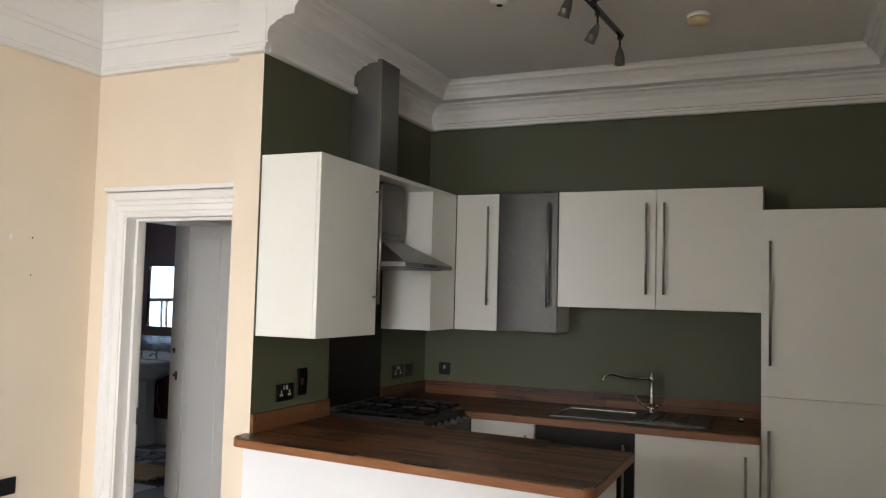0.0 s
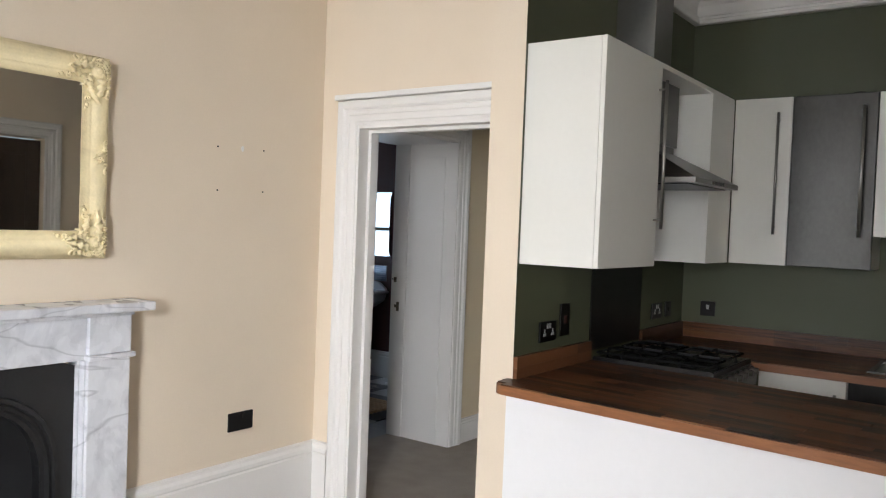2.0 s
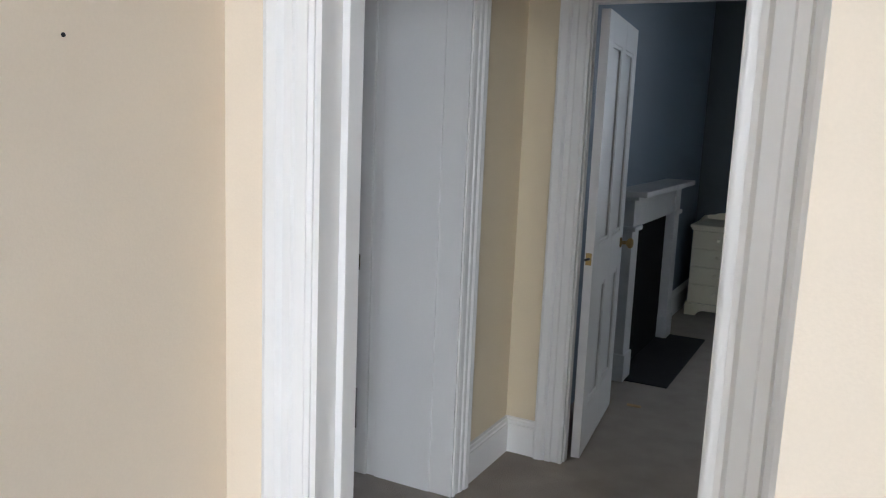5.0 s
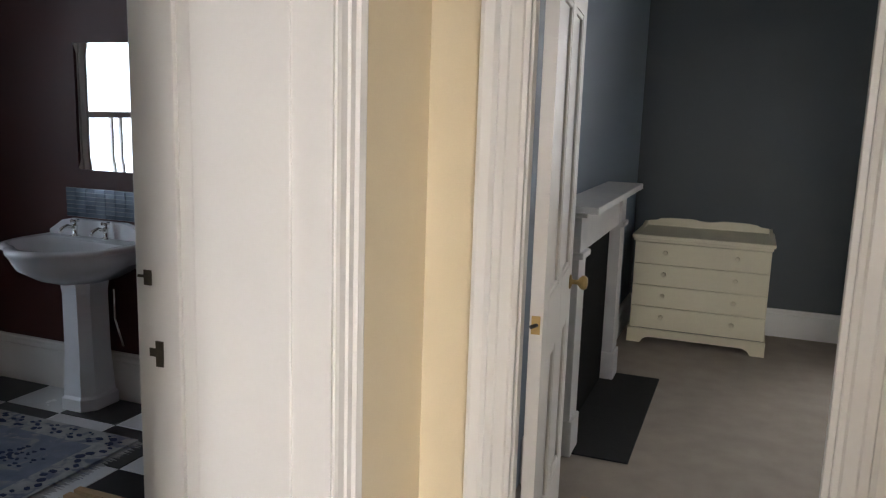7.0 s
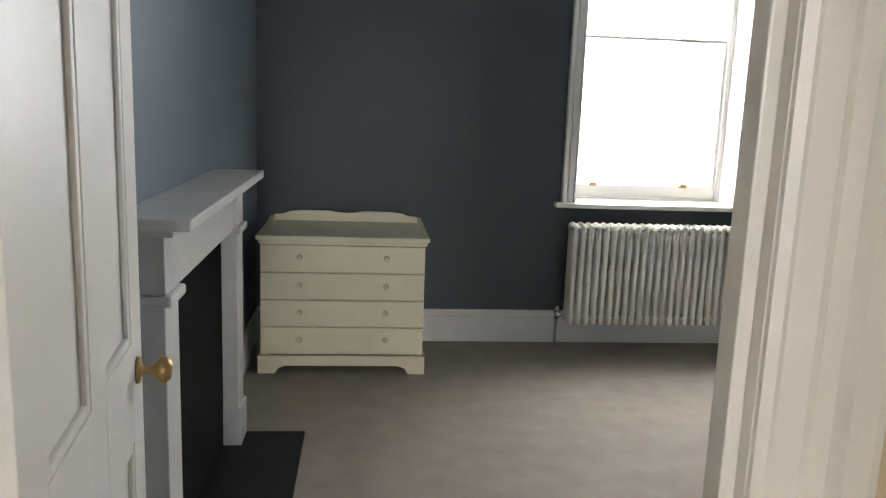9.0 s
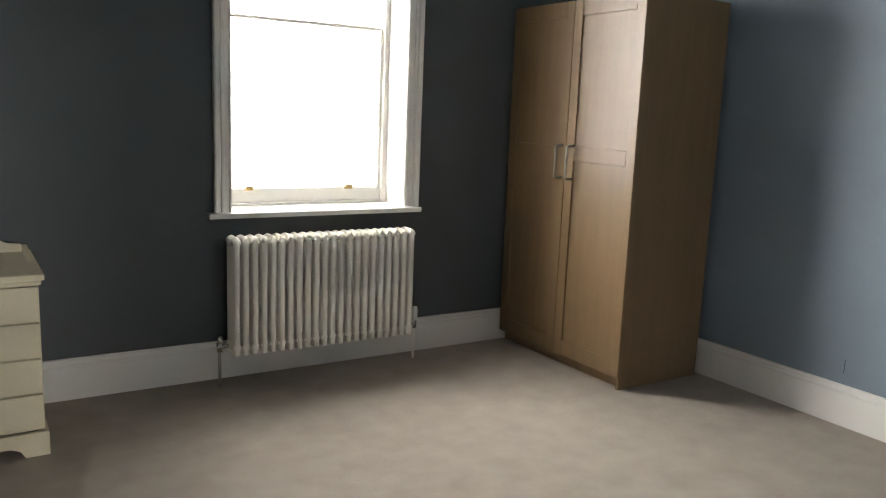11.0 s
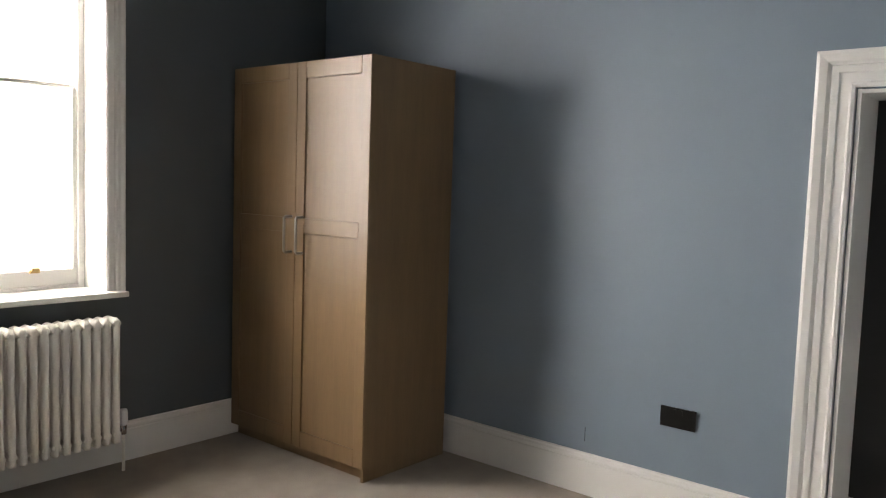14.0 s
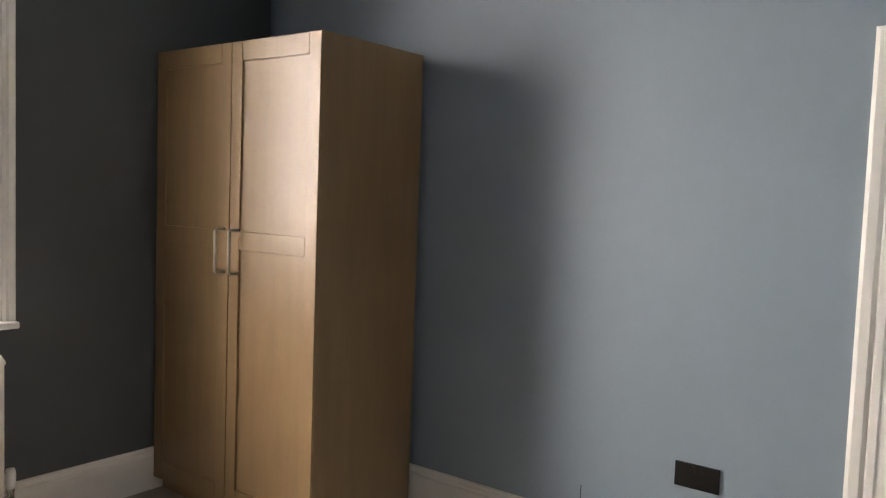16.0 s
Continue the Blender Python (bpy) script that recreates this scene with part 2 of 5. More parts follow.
# ---- builders ----
def box(bm, x0, x1, y0, y1, z0, z1, sides=None, bevel=0.0):
    """A box; sides: material slot by face direction, as {'+x': 1}."""
    x0, x1, y0, y1, z0, z1 = min(x0, x1), max(x0, x1), min(y0, y1), max(y0, y1), min(z0, z1), max(z0, z1)
    v = [bm.verts.new((x, y, z)) for x in (x0, x1) for y in (y0, y1) for z in (z0, z1)]
    quads = {"-x": (0, 1, 3, 2), "+x": (4, 6, 7, 5), "-y": (0, 4, 5, 1), "+y": (2, 3, 7, 6), "-z": (0, 2, 6, 4), "+z": (1, 5, 7, 3)}
    made = []
    for key, q in quads.items():
        f = bm.faces.new([v[i] for i in q])
        f.material_index = (sides or {}).get(key, 0)
        made.append(f)
    if bevel:
        edges = list({e for f in made for e in f.edges})
        bmesh.ops.bevel(bm, geom=edges, offset=bevel, segments=2, profile=0.6, affect="EDGES")
    return v


def loft(bm, rings, cap0=True, cap1=True, smooth=True, closed=True):
    """Skin over rings of as many points each."""
    vs = [[bm.verts.new(p) for p in r] for r in rings]
    n = len(vs[0])
    for a, b in zip(vs, vs[1:]):
        for i in range(n if closed else n - 1):
            f = bm.faces.new((a[i], a[(i + 1) % n], b[(i + 1) % n], b[i]))
            f.smooth = smooth
    if cap0:
        bm.faces.new(vs[0][::-1])
    if cap1:
        bm.faces.new(vs[-1])


def circle(c, r, n=14, axis="z", ry=None, power=1.0):
    pts = []
    for i in range(n):
        a = 2 * math.pi * i / n
        ca, sa = math.cos(a), math.sin(a)
        u = r * math.copysign(abs(ca) ** power, ca)
        w = (ry or r) * math.copysign(abs(sa) ** power, sa)
        pts.append({"z": (c[0] + u, c[1] + w, c[2]), "x": (c[0], c[1] + u, c[2] + w), "y": (c[0] + w, c[1], c[2] + u)}[axis])
    return pts


def turned(bm, c, prof, axis="z", n=14):
    """A turned shape: prof holds (radius, distance along the axis)."""
    k = "xyz".index(axis)
    rings = []
    for r, d in prof:
        p = list(c)
        p[k] += d
        rings.append(circle(p, max(r, 0.0004), n, axis))
    loft(bm, rings)


def tube(bm, pts, r, n=10):
    pts = [Vector(p) for p in pts]
    rings = []
    side = None
    for i, p in enumerate(pts):
        d = (pts[min(i + 1, len(pts) - 1)] - pts[max(i - 1, 0)]).normalized()
        if side is None:
            side = d.orthogonal().normalized()
        side = (side - d * side.dot(d)).normalized()
        up = d.cross(side)
        rings.append([p + r * (math.cos(2 * math.pi * k / n) * side + math.sin(2 * math.pi * k / n) * up) for k in range(n)])
    loft(bm, rings)


def run(bm, prof, p0, p1, out, m0=0.0, m1=0.0, smooth=False):
    """A moulding of profile (out, up) from p0 to p1; m0, m1: how far each end shifts along the run per metre of depth."""
    p0, p1, out = Vector(p0), Vector(p1), Vector(out)
    d = (p1 - p0).normalized()
    rings = [[p0 + out * a + Vector((0, 0, b)) + d * (m0 * a) for a, b in prof], [p1 + out * a + Vector((0, 0, b)) + d * (m1 * a) for a, b in prof]]
    loft(bm, rings, smooth=smooth)


def casing(bm, a0, a1, top, prof, place):
    """A door casing round an opening from a0 to a1, up to top; prof: (outward, proud); place(a, z, proud) gives the point."""
    rings = []
    for a, z, s, t in ((a0, 0.0, -1, 0), (a0, top, -1, 1), (a1, top, 1, 1), (a1, 0.0, 1, 0)):
        rings.append([place(a + s * u, z + t * u, v) for u, v in prof])
    loft(bm, rings, smooth=False)


def smoothed(bm, angle=35):
    for f in bm.faces:
        f.smooth = True
    for e in bm.edges:
        if len(e.link_faces) == 2 and e.calc_face_angle(0) > radians(angle):
            e.smooth = False


def mesh_object(name, bm, mats):
    bmesh.ops.recalc_face_normals(bm, faces=bm.faces)
    me = bpy.data.meshes.new(name)
    bm.to_mesh(me)
    bm.free()
    for m in (mats if isinstance(mats, (list, tuple)) else [mats]):
        me.materials.append(m)
    return new(name, me)


def thing(name, base, label, category, group="", m=None):
    """An Empty at the thing's base."""
    ob = new(name)
    ob.empty_display_size = 0.1
    ob.matrix_basis = m if m is not None else Matrix.Translation(base)
    return tagged(ob, label, category, group)


def under(ob, parent, local=False):
    ob.parent = parent
    if not local and parent.type == "EMPTY":
        ob.matrix_parent_inverse = parent.matrix_basis.inverted()
    return ob


def part(name, bm, mats, parent, label="", local=False):
    ob = under(mesh_object(name, bm, mats), parent, local)
    return tagged(ob, label)


def piece(name, mesh, parent, at):
    """One of many alike pieces, on shared mesh data."""
    ob = new(name, mesh)
    under(ob, parent)
    ob.location = at
    return ob


def structure(name, bm, mats, label=""):
    return tagged(mesh_object(name, bm, mats), label, kind="structure")


def boxes(*dims, bevel=0.0):
    bm = bmesh.new()
    for d in dims:
        box(bm, *d, bevel=bevel)
    return bm


# ---- plan ----
LX, NX0, NX1, KR = -3.68, -2.45, -2.29, 0.76        # living left wall, nib, kitchen right wall
DY0, DY1, KB, BY0 = 3.99, 4.12, 5.74, 6.0          # living door wall, kitchen back wall, bedroom near face
HX, BX = -3.76, -4.28                                # hall left wall, bathroom face of it
HB = 5.94                                            # hall face of the bedroom door wall
RX0, RX1, RY = -3.69, 0.725, 9.98                    # bedroom walls
TY, TX = 6.95, -7.15                                 # bathroom far wall, window wall
FRONT = -1.15

# ---- ground, floors ----
bm = bmesh.new()
box(bm, -400, 400, -400, 400, -0.9, -0.6)
structure("ground", bm, GROUNDM)
bm = bmesh.new()
box(bm, -3.9, 1.1, FRONT - 0.3, 10.4, -0.3, 0.0)
box(bm, BX, -3.9, 4.3, 5.5, -0.3, 0.0)
structure("floor", bm, CARPET, "worn beige grey fitted carpet")
bath_floor = structure("bathroom_floor", boxes((TX - 0.3, BX, 3.9, TY + 0.3, -0.3, -0.008)), GROUT, "black and white chequered tile floor")

# ---- walls ----
structure("wall_living_left", boxes((-3.98, LX, FRONT, 1.68, 0, 3.45), (-3.98, LX, 2.60, DY0, 0, 3.45), (-3.98, LX, 1.68, 2.60, 0.9, 3.45),
                                    (-4.02, -3.98, 1.6, 2.7, 0, 1.0)), CREAM)
bm = bmesh.new()
box(bm, -3.98, -3.43, DY0, DY1, 0, 3.45)
box(bm, -2.55, NX0, DY0, DY1, 0, 3.45)
box(bm, -3.43, -2.55, DY0, DY1, 2.03, 3.45)
structure("wall_living_door", bm, CREAM)
bm = bmesh.new()
box(bm, NX0, NX1, 3.735, KB, 0, 3.45, {"+x": 1})
structure("wall_nib", bm, [CREAM, GREEN], "cream wall end beside olive green kitchen side")
bm = bmesh.new()
box(bm, NX0, KR + 0.2, KB, BY0, 0, 3.45, {"-y": 1, "+y": 2})
structure("wall_kitchen_back", bm, [CREAM, GREEN, SLATE])
bm = bmesh.new()
for d in ((KR, KR + 0.2, FRONT, 3.95, 0, 3.45), (KR, KR + 0.2, 4.75, KB, 0, 3.45), (KR, KR + 0.2, 3.95, 4.75, 2.2, 3.45)):
    box(bm, *d)
structure("wall_living_right", bm, CREAM)
bm = bmesh.new()
for d in ((-3.98, -3.5), (-2.4, -0.55), (0.55, KR + 0.2)):
    box(bm, *d, FRONT - 0.25, FRONT, 0, 3.45)
for d in ((-3.5, -2.4), (-0.55, 0.55)):
    box(bm, *d, FRONT - 0.25, FRONT, 0, 0.4)
    box(bm, *d, FRONT - 0.25, FRONT, 2.6, 3.45)
structure("wall_living_front", bm, CREAM)
bm = bmesh.new()
for d in ((BX, HX, DY1, 4.47, 0, 3.0), (BX, HX, 5.37, HB, 0, 3.0), (BX, HX, 4.47, 5.37, 2.1, 3.0), (BX, -3.98, DY0 - 0.1, DY1, 0, 3.0)):
    box(bm, *d, {"-x": 1})
box(bm, BX, RX0 - 0.004, HB, TY, 0, 3.0, {"-x": 1})
structure("wall_hall_left", bm, [HALLC, RED])
bm = bmesh.new()
for d in ((RX0 - 0.004, -3.49, HB, BY0, 0, 3.0), (-2.62, NX0, HB, BY0, 0, 3.0), (-3.49, -2.62, HB, BY0, 2.06, 3.0)):
    box(bm, *d, {"+y": 1})
structure("wall_bedroom_door", bm, [HALLC, SLATE])
bm = bmesh.new()
box(bm, RX0 - 0.25, RX0, BY0 + 0.002, RY, 0, 3.0)
structure("wall_bedroom_left", bm, SLATE)
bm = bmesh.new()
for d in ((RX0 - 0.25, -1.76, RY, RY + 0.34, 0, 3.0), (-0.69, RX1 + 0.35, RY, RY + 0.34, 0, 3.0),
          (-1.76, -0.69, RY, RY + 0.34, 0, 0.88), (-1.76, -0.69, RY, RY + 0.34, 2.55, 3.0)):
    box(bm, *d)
structure("wall_bedroom_window", bm, SLATE_SHADED, "slate blue window wall, its backlit shade put into the colour")
bm = bmesh.new()
for d in ((RX1, RX1 + 0.35, 6.9, RY, 0, 3.0), (RX1, RX1 + 0.35, BY0, 6.12, 0, 3.0), (RX1, RX1 + 0.35, 6.12, 6.9, 1.915, 3.0)):
    box(bm, *d)
structure("wall_bedroom_right", bm, SLATE)
structure("wall_recess", boxes((RX1 + 0.28, RX1 + 0.35, 6.12, 6.9, 0.0, 1.915)), RECESS_SHADE, "back of a shallow doorway recess, its deep shade painted near black")
bm = bmesh.new()
box(bm, TX - 0.3, BX, TY, TY + 0.2, -0.008, 3.0)
box(bm, TX - 0.3, BX, 3.89, 4.09, -0.008, 3.0)
for d in ((4.09, 4.74, 0, 3.0), (5.84, TY, 0, 3.0), (4.74, 5.84, 0, 0.8), (4.74, 5.84, 2.3, 3.0)):
    box(bm, TX - 0.3, TX, d[0], d[1], d[2] - 0.008, d[3])
structure("wall_bathroom", bm, RED, "deep maroon painted bathroom walls")

# ---- ceilings ----
structure("ceiling_kitchen", boxes((NX0, KR + 0.2, 3.735, KB, 3.10, 3.44)), CEIL)
structure("ceiling_living", boxes((-3.98, KR + 0.2, FRONT - 0.25, 3.73, 3.45, 3.6), (-3.98, NX0, 3.73, DY1, 3.45, 3.6)), CEIL)
structure("ceiling_hall", boxes((BX, NX0, DY1, HB, 3.0, 3.2)), CEIL)
structure("ceiling_bedroom", boxes((RX0 - 0.25, RX1 + 0.35, HB, RY + 0.3, 3.0, 3.2)), CEIL_DIM)
structure("ceiling_bathroom", boxes((TX - 0.3, BX, 3.89, TY + 0.2, 3.0, 3.2)), CEIL)

# ---- cornices, picture rails ----
RAIL = [(0, 0), (0.034, 0), (0.04, 0.006), (0.04, 0.02), (0.032, 0.028), (0.034, 0.04), (0.014, 0.05), (0.012, 0.06), (0, 0.06)]
KCORN = [(0, 0), (0.012, 0), (0.014, 0.05), (0.03, 0.075), (0.06, 0.09), (0.066, 0.1), (0.1, 0.108), (0.104, 0.118), (0.17, 0.122), (0.172, 0.155),
         (0.185, 0.175), (0.205, 0.188), (0.21, 0.2), (0.235, 0.208), (0.24, 0.226), (0.26, 0.236), (0.26, 0.24), (0, 0.24)]
LCORN = ([(0, 0), (0.014, 0), (0.016, 0.03), (0.024, 0.04)] + [(0.024 + 0.16 * (1 - math.cos(a * math.pi / 16)), 0.04 + 0.22 * math.sin(a * math.pi / 16)) for a in range(1, 9)]
         + [(0.196, 0.264), (0.2, 0.29), (0.222, 0.298), (0.226, 0.33), (0.25, 0.345), (0.25, 0.42), (0, 0.42)])


def moulded(name, prof, z, runs, mats, label=""):
    bm = bmesh.new()
    for p0, p1, out, m0, m1 in runs:
        run(bm, prof, (*p0, z), (*p1, z), (*out, 0), m0, m1)
    return structure(name, bm, mats, label)


kitchen_runs = [((NX1, 3.735), (NX1, 4.60), (1, 0), 0, 0), ((NX1, 4.83), (NX1, KB), (1, 0), 0, -1), ((NX1, KB), (KR, KB), (0, -1), 1, -1),
                ((KR, KB), (KR, 3.735), (-1, 0), 1, 0)]
moulded("trim_kitchen_picture_rail", RAIL, 2.80, kitchen_runs + [((NX0 - 0.03, 3.735), (NX1 + 0.03, 3.735), (0, -1), 0, 0)], GLOSSW, "white moulded picture rail")
moulded("trim_kitchen_cornice", KCORN, 2.861, [((NX1, 3.735), (NX1, KB), (1, 0), 0, -1)] + kitchen_runs[2:], CEIL, "white stepped plaster cornice")
living_runs = [((LX, FRONT), (LX, DY0), (1, 0), 1, -1), ((LX, DY0), (NX0, DY0), (0, -1), 1, 0)]
moulded("trim_living_picture_rail", RAIL, 2.865, living_runs, GLOSSW, "white moulded picture rail")
moulded("trim_living_cornice", LCORN, 3.03, living_runs, CEIL, "white moulded plaster cornice")
structure("trim_living_frieze", boxes((LX, LX + 0.004, FRONT, DY0, 2.92, 3.03), (LX + 0.004, NX0, DY0 - 0.004, DY0, 2.92, 3.03)), CEIL)
structure("trim_nib_frieze", boxes((NX0 - 0.004, NX1 + 0.004, 3.731, 3.735, 2.84, 3.45), (NX1, NX1 + 0.004, 3.735, KB, 2.85, 2.88), (NX0 - 0.004, NX0, 3.735, DY0 - 0.004, 2.84, 3.45)), CEIL)


def skirt(h, t=0.022):
    return [(0, 0), (t, 0), (t, h * 0.8), (t * 0.82, h * 0.825), (t * 0.95, h * 0.85), (t * 0.9, h * 0.9), (t * 0.6, h * 0.94), (t * 0.55, h * 0.98), (0, h)]


moulded("baseboard_living", skirt(0.345, 0.028), 0.0, [((LX, FRONT), (LX, 1.45), (1, 0), 0, 0), ((LX, 2.826), (LX, DY0), (1, 0), 0, -1),
        ((LX, DY0), (-3.555, DY0), (0, -1), 1, 0)], GLOSSW, "tall white moulded skirting board")
moulded("baseboard_hall", skirt(0.17, 0.02), 0.0, [((HX, 5.50), (HX, HB), (1, 0), 0, -1), ((HX, HB), (-3.61, HB), (0, -1), 1, 0), ((-2.49, HB), (NX0, HB), (0, -1), 0, 0),
        ((NX0, DY1), (NX0, HB), (-1, 0), 0, 0), ((HX, DY1), (HX, 4.34), (1, 0), 0, 0)], GLOSSW, "white moulded skirting board")
moulded("baseboard_bedroom", skirt(0.205), 0.0, [((RX0, RY), (RX1, RY), (0, -1), 1, -1), ((RX1, RY), (RX1, 7.045), (-1, 0), 1, 0),
        ((RX0, 8.72), (RX0, RY), (1, 0), 0, -1), ((RX0, BY0 + 0.9), (RX0, 7.2), (1, 0), 0, 0), ((-2.45, BY0), (RX1, BY0), (0, 1), 0, 0),
        ], GLOSSW, "white moulded skirting board")
moulded("baseboard_bathroom", skirt(0.265, 0.02), -0.008, [((TX, TY), (-4.95, TY), (0, -1), 0, 0), ((TX, 5.7), (TX, TY), (1, 0), 0, 0)], GLOSSW, "white skirting board")

# ---- door casings and linings ----
ARCH = [(0, 0), (0, 0.018), (0.012, 0.022), (0.02, 0.016), (0.05, 0.018), (0.055, 0.024), (0.075, 0.026), (0.08, 0.018), (0.092, 0.03), (0.118, 0.034), (0.13, 0.03),
        (0.13, 0.0)]


def scaled(w):
    return [(u * w / 0.13, v) for u, v in ARCH]


bm = bmesh.new()
casing(bm, -3.42, -2.56, 2.03, scaled(0.125), lambda a, z, v: (max(a, -3.7) if a < -2.5 else min(a, NX0 - 0.001), DY0 - v, z))
box(bm, -3.56, NX0 - 0.001, DY0 - 0.045, DY0, 2.16, 2.188, bevel=0.005)
for x0, x1 in ((-3.43, -3.405), (-2.575, -2.55)):
    box(bm, x0, x1, DY0 - 0.012, DY1 + 0.012, 0, 2.03)
box(bm, -3.405, -2.575, DY0 - 0.012, DY1 + 0.012, 2.012, 2.035)
for x0, x1 in ((-3.405, -3.385), (-2.595, -2.575)):
    box(bm, x0, x1, DY0 + 0.06, DY0 + 0.115, 0, 2.012, bevel=0.003)
box(bm, -3.385, -2.595, DY0 + 0.06, DY0 + 0.115, 1.995, 2.012)
structure("door_frame_living", bm, GLOSSW, "white moulded door casing and lining")
bm = bmesh.new()
box(bm, -3.403, -3.40, DY1 - 0.02, DY1 + 0.01, 0.80, 0.90)
tagged(mesh_object("strike_plate", bm, IRON), "dark metal strike plate on the white jamb", "strike plate")

bm = bmesh.new()
casing(bm, 4.47, 5.37, 2.11, scaled(0.12), lambda a, z, v: (HX + v, a, z))
for y0, y1 in ((4.465, 4.48), (5.36, 5.375)):
    box(bm, BX - 0.01, HX + 0.012, y0, y1, 0, 2.11)
box(bm, BX - 0.01, HX + 0.012, 4.48, 5.36, 2.095, 2.115)
box(bm, BX - 0.01, BX + 0.12, 5.345, 5.36, 0, 2.095, bevel=0.004)
box(bm, BX + 0.16, HX - 0.09, 5.352, 5.36, 0, 2.0, bevel=0.004)
structure("door_frame_bathroom", bm, GLOSSW, "deep white panelled door lining")
for z0, z1, x in ((1.108, 1.146, -4.252), (0.902, 0.968, -4.222)):
    bm = bmesh.new()
    box(bm, x - 0.011, x + 0.011, 5.341, 5.345, z0, z1)
    box(bm, x - 0.03, x - 0.01, 5.341, 5.344, z0 + 0.025, z1 - 0.02)
    tagged(mesh_object("strike_plate", bm, OLDMET), "dark metal strike plate set in the white jamb", "strike plate")

bm = bmesh.new()
casing(bm, -3.47, -2.63, 2.06, scaled(0.135), lambda a, z, v: (a, HB - v, z))
box(bm, -3.62, -2.48, HB - 0.045, HB, 2.195, 2.21, bevel=0.004)
for x0, x1 in ((-3.492, -3.474), (-2.632, -2.61)):
    box(bm, x0, x1, HB - 0.01, BY0 + 0.004, 0, 2.06)
box(bm, -3.468, -2.632, HB - 0.01, BY0 + 0.004, 2.045, 2.065)
for x0, x1 in ((-3.474, -3.464), (-2.65, -2.632)):
    box(bm, x0, x1, HB + 0.01, HB + 0.05, 0, 2.045, bevel=0.003)
structure("door_frame_bedroom", bm, GLOSSW, "white moulded door casing and lining")

bm = bmesh.new()
casing(bm, 6.115, 6.905, 1.92, scaled(0.145), lambda a, z, v: (RX1 - v, a, z))
for y0, y1 in ((6.122, 6.136), (6.884, 6.898)):
    box(bm, RX1 - 0.01, RX1 + 0.28, y0, y1, 0, 1.915)
box(bm, RX1 - 0.008, RX1 + 0.278, 6.136, 6.884, 1.898, 1.912)
box(bm, RX1 + 0.004, RX1 + 0.278, 6.137, 6.883, 0.0, 0.205)
box(bm, RX1 - 0.008, RX1 + 0.278, 6.137, 6.883, 0.206, 0.222, bevel=0.005)
box(bm, RX1 - 0.001, RX1 + 0.0035, 6.137, 6.883, 0.186, 0.2055, bevel=0.0015)
structure("door_frame_recess", bm, GLOSSW, "white moulded casing round a shallow recess")

bm = bmesh.new()
casing(bm, 3.95, 4.75, 2.2, scaled(0.15), lambda a, z, v: (KR - v, a, z))
structure("door_frame_kitchen", bm, GLOSSW, "white moulded door casing")


def panel_door(name, m, w, h, mats, label, knob_mat, knob_z, pin=True):
    """A four-panel door in its own space: hinge edge at x = 0, thickness along y."""
    door = thing(name, None, label, "door", m=m)
    t = 0.04
    bm = bmesh.new()
    s = 0.11
    for x0, x1 in ((0, s), (w - s, w), (w / 2 - 0.05, w / 2 + 0.05)):
        box(bm, x0, x1, 0, t, 0.008, h, bevel=0.002)
    for z0, z1 in ((0.008, 0.24), (0.80, 1.0), (h - 0.13, h)):
        for x0, x1 in ((s, w / 2 - 0.05), (w / 2 + 0.05, w - s)):
            box(bm, x0, x1, 0.0, t, z0, z1)
    part("leaf", bm, mats, door, local=True)
    for x0, x1 in ((s, w / 2 - 0.05), (w / 2 + 0.05, w - s)):
        for z0, z1 in ((0.24, 0.80), (1.0, h - 0.13)):
            bm = bmesh.new()
            box(bm, x0, x1, 0.012, t - 0.012, z0, z1)
            for k in (0.0, 1.0):
                yy = 0.012 - 0.01 if k == 0 else t - 0.012
                box(bm, x0, x0 + 0.018, yy, yy + 0.01, z0, z1, bevel=0.003)
                box(bm, x1 - 0.018, x1, yy, yy + 0.01, z0, z1, bevel=0.003)
                box(bm, x0 + 0.018, x1 - 0.018, yy, yy + 0.01, z0, z0 + 0.018, bevel=0.003)
                box(bm, x0 + 0.018, x1 - 0.018, yy, yy + 0.01, z1 - 0.018, z1, bevel=0.003)
            part("panel", bm, mats, door, local=True)
    for sgn in (-1, 1):
        bm = bmesh.new()
        y = 0 if sgn < 0 else t
        turned(bm, (w - 0.06, y, knob_z), [(0.0, 0), (0.028, 0), (0.026, sgn * 0.006), (0.01, sgn * 0.01), (0.009, sgn * 0.03), (0.018, sgn * 0.036), (0.027, sgn * 0.046),
                                          (0.028, sgn * 0.056), (0.02, sgn * 0.066), (0.0, sgn * 0.069)], "y", 18)
        part("knob", bm, knob_mat, door, "round aged brass knob", local=True)
    if pin:
        bm = bmesh.new()
        box(bm, -0.002, 0.0, 0.008, 0.034, 0.92, 0.975)
        turned(bm, (-0.003, 0.02, 0.965), [(0.003, 0), (0.003, 0.001)], "x", 8)
        part("hinge_plate", bm, BRASS, door, "small brass plate on the door edge", local=True)
        bm = bmesh.new()
        tube(bm, [(0.0, 0.018, 0.948), (-0.012, 0.024, 0.948), (-0.02, 0.034, 0.945)], 0.006, 8)
        part("catch", bm, IRON, door, "black metal catch", local=True)
    return door


panel_door("bedroom_door", pose(-3.414, 6.012, 0.0, 0, 0, 96.3), 0.80, 2.03, GLOSSW, "white painted four-panel door standing open on carpet", BRASS, 0.93)
panel_door("kitchen_side_door", pose(KR + 0.1, 3.96, 0.0, 0, 0, 90), 0.78, 2.18, DOORB, "brown stained panel door, closed", IRON, 1.0, pin=False)


